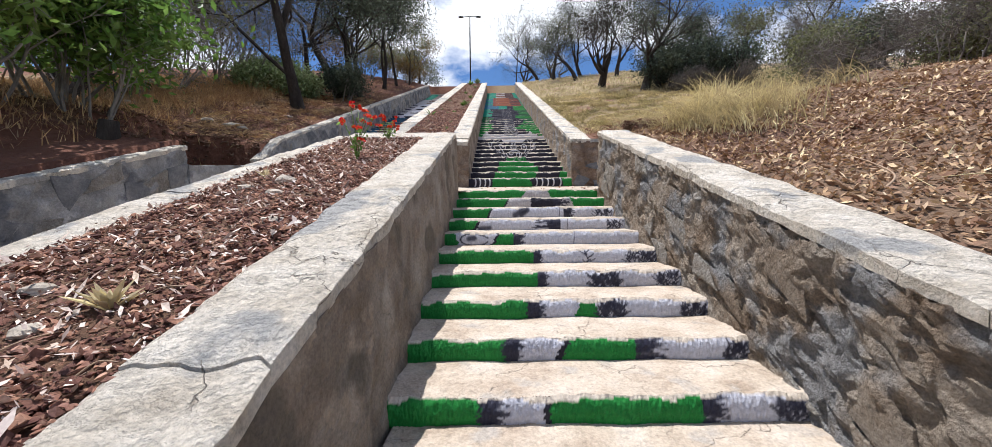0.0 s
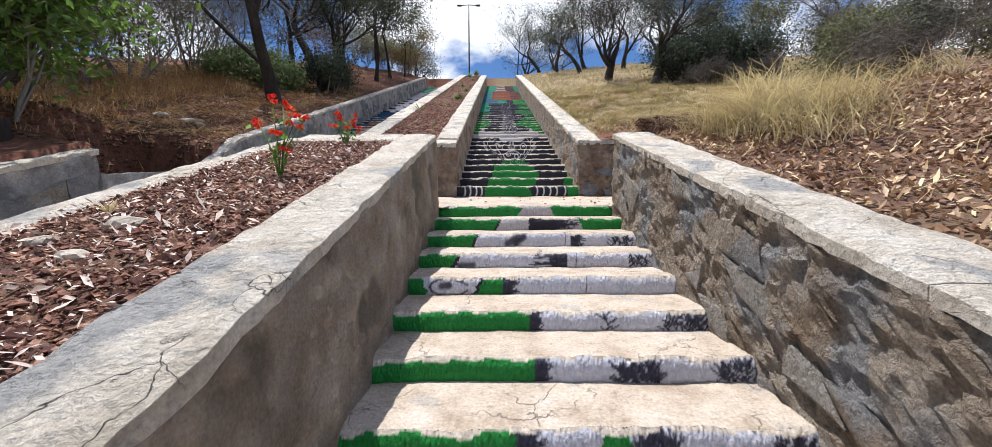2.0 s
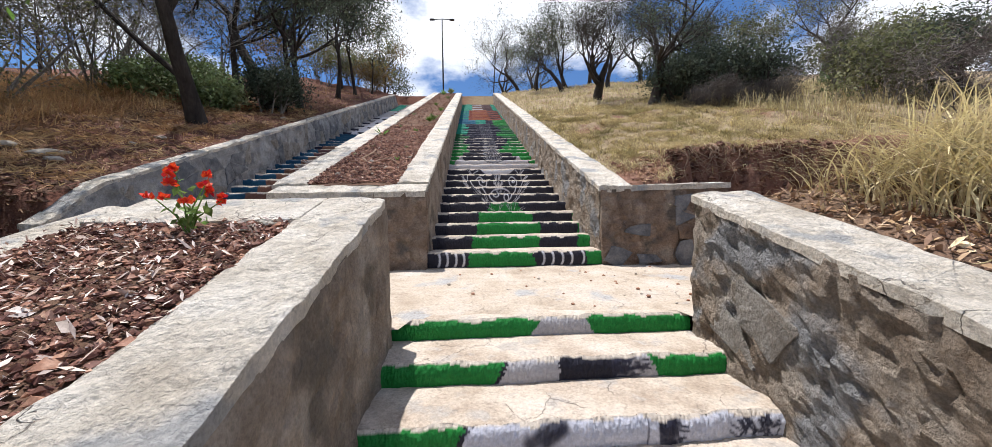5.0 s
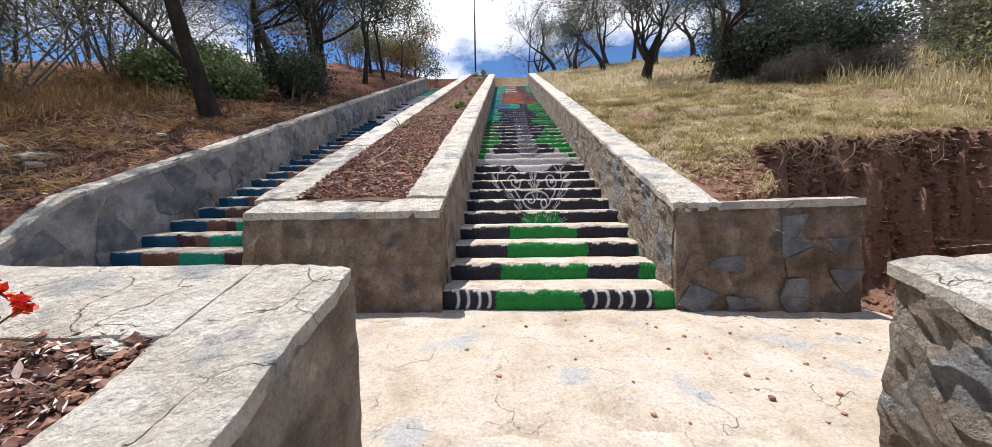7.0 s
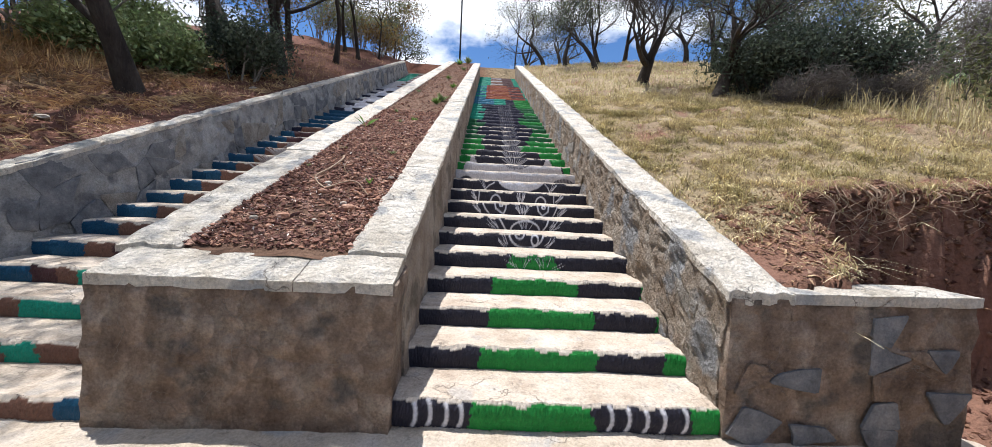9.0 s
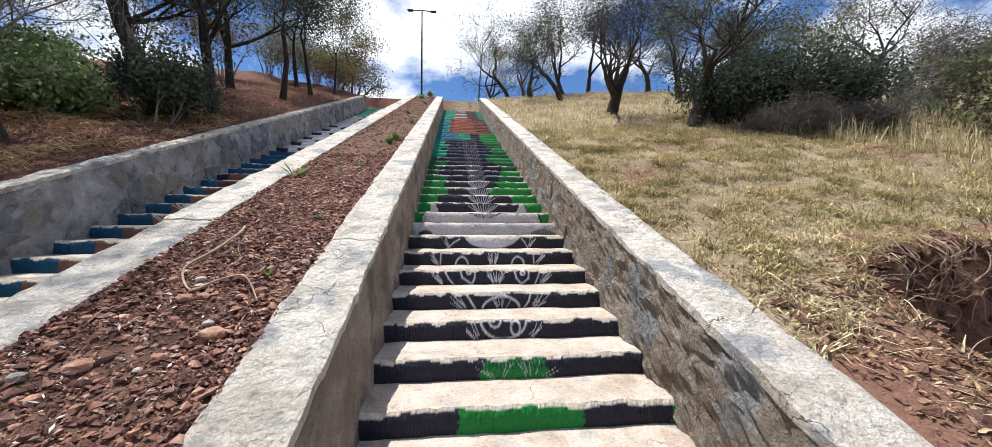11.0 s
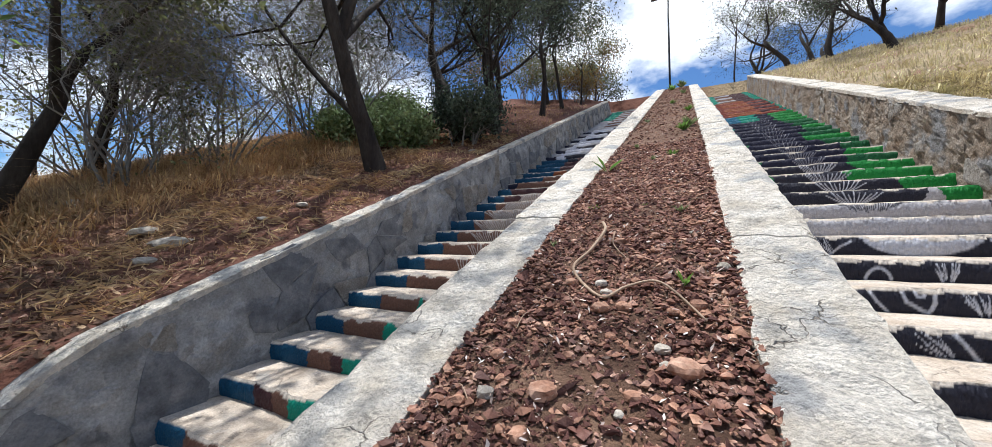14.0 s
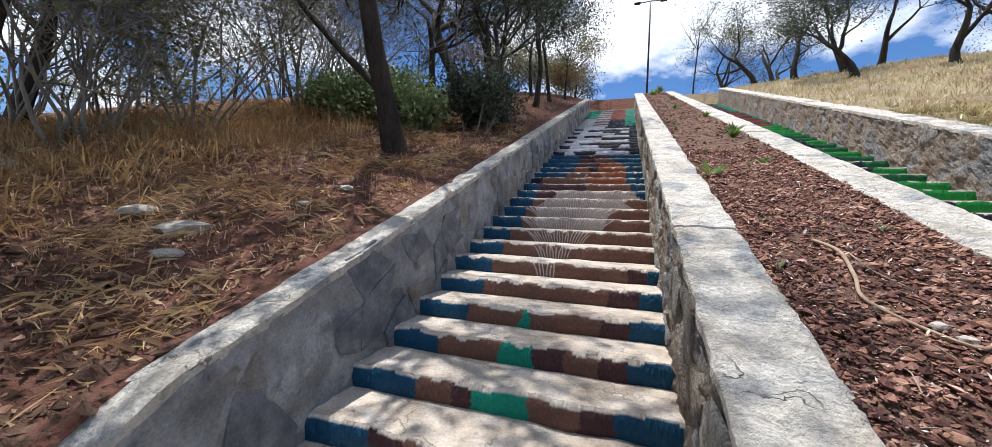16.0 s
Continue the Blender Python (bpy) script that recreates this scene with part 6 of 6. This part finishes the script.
def vine(points, radius, label, name="root", material="root", category="root", group="", parent=None):
    t = Tubes()
    pts = []
    for i in range(len(points) - 1):
        p0, p1 = Vector(points[max(i - 1, 0)]), Vector(points[i])
        p2, p3 = Vector(points[i + 1]), Vector(points[min(i + 2, len(points) - 1)])
        for k in range(6):
            u = k / 6
            pts.append(.5 * ((2 * p1) + (p2 - p0) * u + (2 * p0 - 5 * p1 + 4 * p2 - p3) * u * u + (3 * p1 - p0 - 3 * p2 + p3) * u ** 3))
    pts.append(Vector(points[-1]))
    t.add(pts, [radius * (1 - .6 * i / len(pts)) for i in range(len(pts))], 6)
    return tagged(t.make(name, M[material], parent), label, category, group)


def build_small_things():
    lamp_post()
    flowering_plant(-1.45, 4.02, .6, ((-.08, .05, .6), (-.02, .1, .57), (.1, .0, .5), (.16, .08, .48), (-.12, -.05, .42), (.05, -.08, .34), (.02, -.02, .22), (.08, .05, .42)), 3, "slender plant with bright red flowers in the mulch")
    flowering_plant(-1.52, 5.45, .4, ((-.1, .05, .36), (.05, .06, .26), (.02, -.06, .18), (-.04, -.08, .3), (.1, .0, .3), (-.14, -.05, .22), (.12, .08, .2)), 4, "small leafy flowering plant with few red flowers")
    # sprig of broad leaves beside the planter
    s = shrub(-2.75, 1.2, .9, 5, "leafy green sprig beside the planter", stems=4, leaf="leaf_green", per=5, spread=.1, size=.05, radius=.008, levels=1, splay=.4)
    s.location = (0, 0, top1(1.5) - ground_z(-2.75, 1.2) - .25)
    for i, (x, y, t, h, n) in enumerate(((-1.36, 1.32, top1, .16, 26), (-1.88, 10.7, top2, .08, 16), (-1.22, 10.6, top2, .09, 18), (-1.5, 10.75, top2, .05, 14), (-2.0, 9.98, top2, .08, 12), (-1.33, 12.6, top2, .12, 30),
                                         (-1.54, 12.4, top2, .1, 24), (-1.2, 14.5, top2, .22, 40), (-1.12, 14.9, top2, .25, 40), (-1.2, 9.55, top2, .12, 6), (-1.9, 2.4, top1, .07, 10), (-2.0, 3.3, top1, .12, 14),
                                         (-1.8, 13.3, top2, .1, 20), (-1.1, 17.5, top2, .2, 24), (-1.9, 16.2, top2, .16, 20), (-1.5, 20, top2, .2, 24), (-1.2, 24, top2, .25, 24), (-1.7, 27.5, top2, .4, 40), (-1.3, 29, top2, .5, 40),
                                         (-2.0, 12.0, top2, .3, 5))):
        weed(x, y, t, h, n, 300 + i, "straw" if i in (0, 11) else ("leaf_green" if i % 2 else "leaf_pale"))
    zz = lambda y: top2(y) - .02
    vine([(-1.73, 10.3, zz(10.3) + .03), (-1.68, 10.1, zz(10.1) + .05), (-1.72, 9.85, zz(9.85) + .03), (-1.77, 9.62, zz(9.62) + .02), (-1.57, 9.36, zz(9.36) + .015), (-1.45, 9.42, zz(9.42) + .04), (-1.3, 9.45, zz(9.45) + .05), (-1.12, 9.24, zz(9.24) + .01)],
         .012, "thin pale curved stick lying on the mulch", "stick", category="stick")
    vine([(-1.62, 10.12, zz(10.12) + .03), (-1.6, 9.95, zz(9.95) + .02), (-1.5, 9.8, zz(9.8))], .006, "thin dry twig lying on the mulch", "twig", category="twig", group="twigs on the mulch")
    rng = random.Random(31)
    for i in range(14):
        y = rng.uniform(8.6, 12)
        x = rng.uniform(-2.0, -1.0)
        a = rng.uniform(0, 6.28)
        l = rng.uniform(.05, .16)
        vine([(x, y, zz(y) + .01), (x + l * math.cos(a) * .5, y + l * math.sin(a) * .5, zz(y + l * math.sin(a) * .5) + .03), (x + l * math.cos(a), y + l * math.sin(a), zz(y + l * math.sin(a)) + .005)], .003,
             "thin dry twig lying on the mulch", "twig", category="twig", group="twigs on the mulch")
    for i in range(16):
        y = rng.uniform(.5, 5.4)
        x = rng.uniform(-2.1, -1.1)
        a = rng.uniform(0, 6.28)
        l = rng.uniform(.06, .2)
        f = lambda y: top1(y) - .02
        vine([(x, y, f(y) + .01), (x + l * math.cos(a) * .5, y + l * math.sin(a) * .5, f(y + l * math.sin(a) * .5) + .03), (x + l * math.cos(a), y + l * math.sin(a), f(y + l * math.sin(a)) + .005)], .003,
             "thin dry twig lying on the mulch", "twig", category="twig", group="twigs on the mulch")
    # twigs and stalks in the leaf litter
    for i in range(70):
        x, y = rng.uniform(2.2, 6.2), rng.uniform(.2, 5.8)
        a = rng.uniform(0, 6.28)
        l = rng.uniform(.15, .6)
        p = []
        for k in range(4):
            u = k / 3
            px, py = x + l * u * math.cos(a + .5 * u * rng.uniform(-1, 1)), y + l * u * math.sin(a)
            p.append((max(2.14, px), py, ground_z(max(2.14, px), py) + .015 + .06 * math.sin(u * 3.1) * rng.uniform(0, 1.5)))
        vine(p, rng.uniform(.002, .005), "dry bent stalk lying in the leaf litter", "twig", "straw", "twig", "stalks in the litter")
    vine([(2.5, 2.45, ground_z(2.5, 2.45) + .0), (2.62, 2.5, ground_z(2.62, 2.5) + .06), (2.66, 2.75, ground_z(2.66, 2.75) + .12), (2.72, 3.0, ground_z(2.72, 3.0) + .1)], .008, "pale curled stick in the leaf litter", "stick", category="stick")
    # rocks
    for i, (x, y, s) in enumerate(((-7.33, 9.8, .14), (-6.67, 9.8, .17), (-9.3, 9.8, .2))):
        rock(x, y, ground_z(x, y) + s * .05, s, 3 + i, "flat pale stone lying on red soil", squash=.46, long=1.5, group="stones above the wall")
    for i in range(26):
        x, y = rng.uniform(-9, -5.3), rng.uniform(8.3, 17)
        s = rng.uniform(.03, .09)
        rock(x, y, ground_z(x, y) + s * .2, s, 40 + i, "small rock on the red slope", "soil" if i % 3 else "rock", group="small rocks on the slope")
    for i, (x, y, s) in enumerate(((-1.65, 8.75, .05), (-1.2, 8.95, .055), (-1.55, 9.28, .04), (-1.45, 9.3, .035), (-1.15, 9.35, .04), (-1.75, 9.5, .03), (-1.9, 8.9, .03), (-1.35, 8.8, .03), (-1.05, 9.9, .03), (-1.7, 10.05, .03))):
        rock(x, y, zz(y) + s * .2, s, 80 + i, "rounded brown stone on the mulch", "chip", group="stones on the mulch", squash=.7, long=1.15)
    for i in range(34):
        x, y, s = rng.uniform(-2.0, -1.02), rng.uniform(8.45, 10.2), rng.uniform(.014, .034)
        rock(x, y, zz(y) + s * .2, s, 500 + i, "rounded brown stone on the mulch" if i % 4 else "small pale stone on the mulch", "chip" if i % 4 else "rock", group="stones on the mulch", squash=.7, long=1.2)
    for i, (x, y, s) in enumerate(((-1.7, 3.1, .07), (-1.6, 2.75, .05), (-1.9, 2.9, .05), (-1.3, 2.2, .04), (-1.5, 1.2, .04), (-1.75, 1.45, .045))):
        rock(x, y, top1(y) - .03 + s * .2, s, 95 + i, "pale stone among the mulch", "rock", group="stones on the mulch", squash=.6)
    # gravel on the landing and treads
    for i in range(60):
        x, y = rng.uniform(-.4, 3.1), rng.uniform(6.3, 7.8)
        if rng.random() < .5:
            x = rng.uniform(1.2, 3.1)
        s = rng.uniform(.006, .018)
        rock(x, y, landing_z(x, y) + s * .4, s, 120 + i, "brown pebble lying on the landing", "chip" if i % 3 else "rock", name="pebble", category="pebble", group="pebbles on the landing", squash=.8, long=1.1)
    # stump
    st = tagged(new("tree_stump"), "short weathered tree stump above the lower wall", "stump")
    t = Tubes()
    z = ground_z(-5.75, 5.7)
    t.add([Vector((-5.75, 5.7, z - .1)), Vector((-5.75, 5.7, z + .12)), Vector((-5.74, 5.7, z + .24))], [.15, .12, .115], 12)
    t.make("trunk", M["bark"], st)
    # roots hanging from the washed-out bank
    for i in range(46):
        x = rng.gauss(4.0, .3) if i < 24 else rng.uniform(3.2, 6.0)
        y = bank_back(x) - .07
        z = ground_z(x, y + .25)
        drop = rng.uniform(.05, .15)
        p = [(x, y + .14, z)]
        for k in range(1, 6):
            p.append((x + rng.gauss(0, .04) * k, y - .015 * k + rng.gauss(0, .02), z - k * drop + rng.uniform(-.02, .02)))
        vine(p, rng.uniform(.003, .008), "thin pale root hanging from the bank", "root", group="roots in the bank")
    # cactus
    for i, (x, y) in enumerate(((13.2, 16.6), (13.8, 16.2), (12.9, 16.0))):
        c = tagged(new("prickly_pear"), "green prickly pear cactus in dry grass", "cactus", "prickly pears")
        for k in range(7):
            bm = bmesh.new()
            bmesh.ops.create_icosphere(bm, subdivisions=2, radius=1)
            lev = k // 3
            bmesh.ops.transform(bm, matrix=Matrix.Translation((x + rng.gauss(0, .25), y + rng.gauss(0, .15), ground_z(x, y) + .2 + lev * .38)) @ Matrix.Rotation(rng.uniform(-.6, .6), 4, 'Y') @ Matrix.Rotation(rng.uniform(0, 3), 4, 'Z') @ Matrix.Diagonal((.17, .04, .26, 1)), verts=bm.verts)
            part("pad", bm, M["cactus"], c)


def corner_break():
    """Broken flakes and a dark gap where the planter's end coping meets its side."""
    rng = random.Random(12)
    for i in range(5):
        x, y = -1.12 + rng.uniform(-.16, .08), 5.56 + rng.uniform(-.1, .06)
        s = rng.uniform(.012, .03)
        rock(x, y, top1(y) - .015, s, 400 + i, "broken pale coping flake at the planter corner", "coping", name="flake", category="flake", group="coping flakes", squash=.4, long=1.6)


build_small_things()
corner_break()
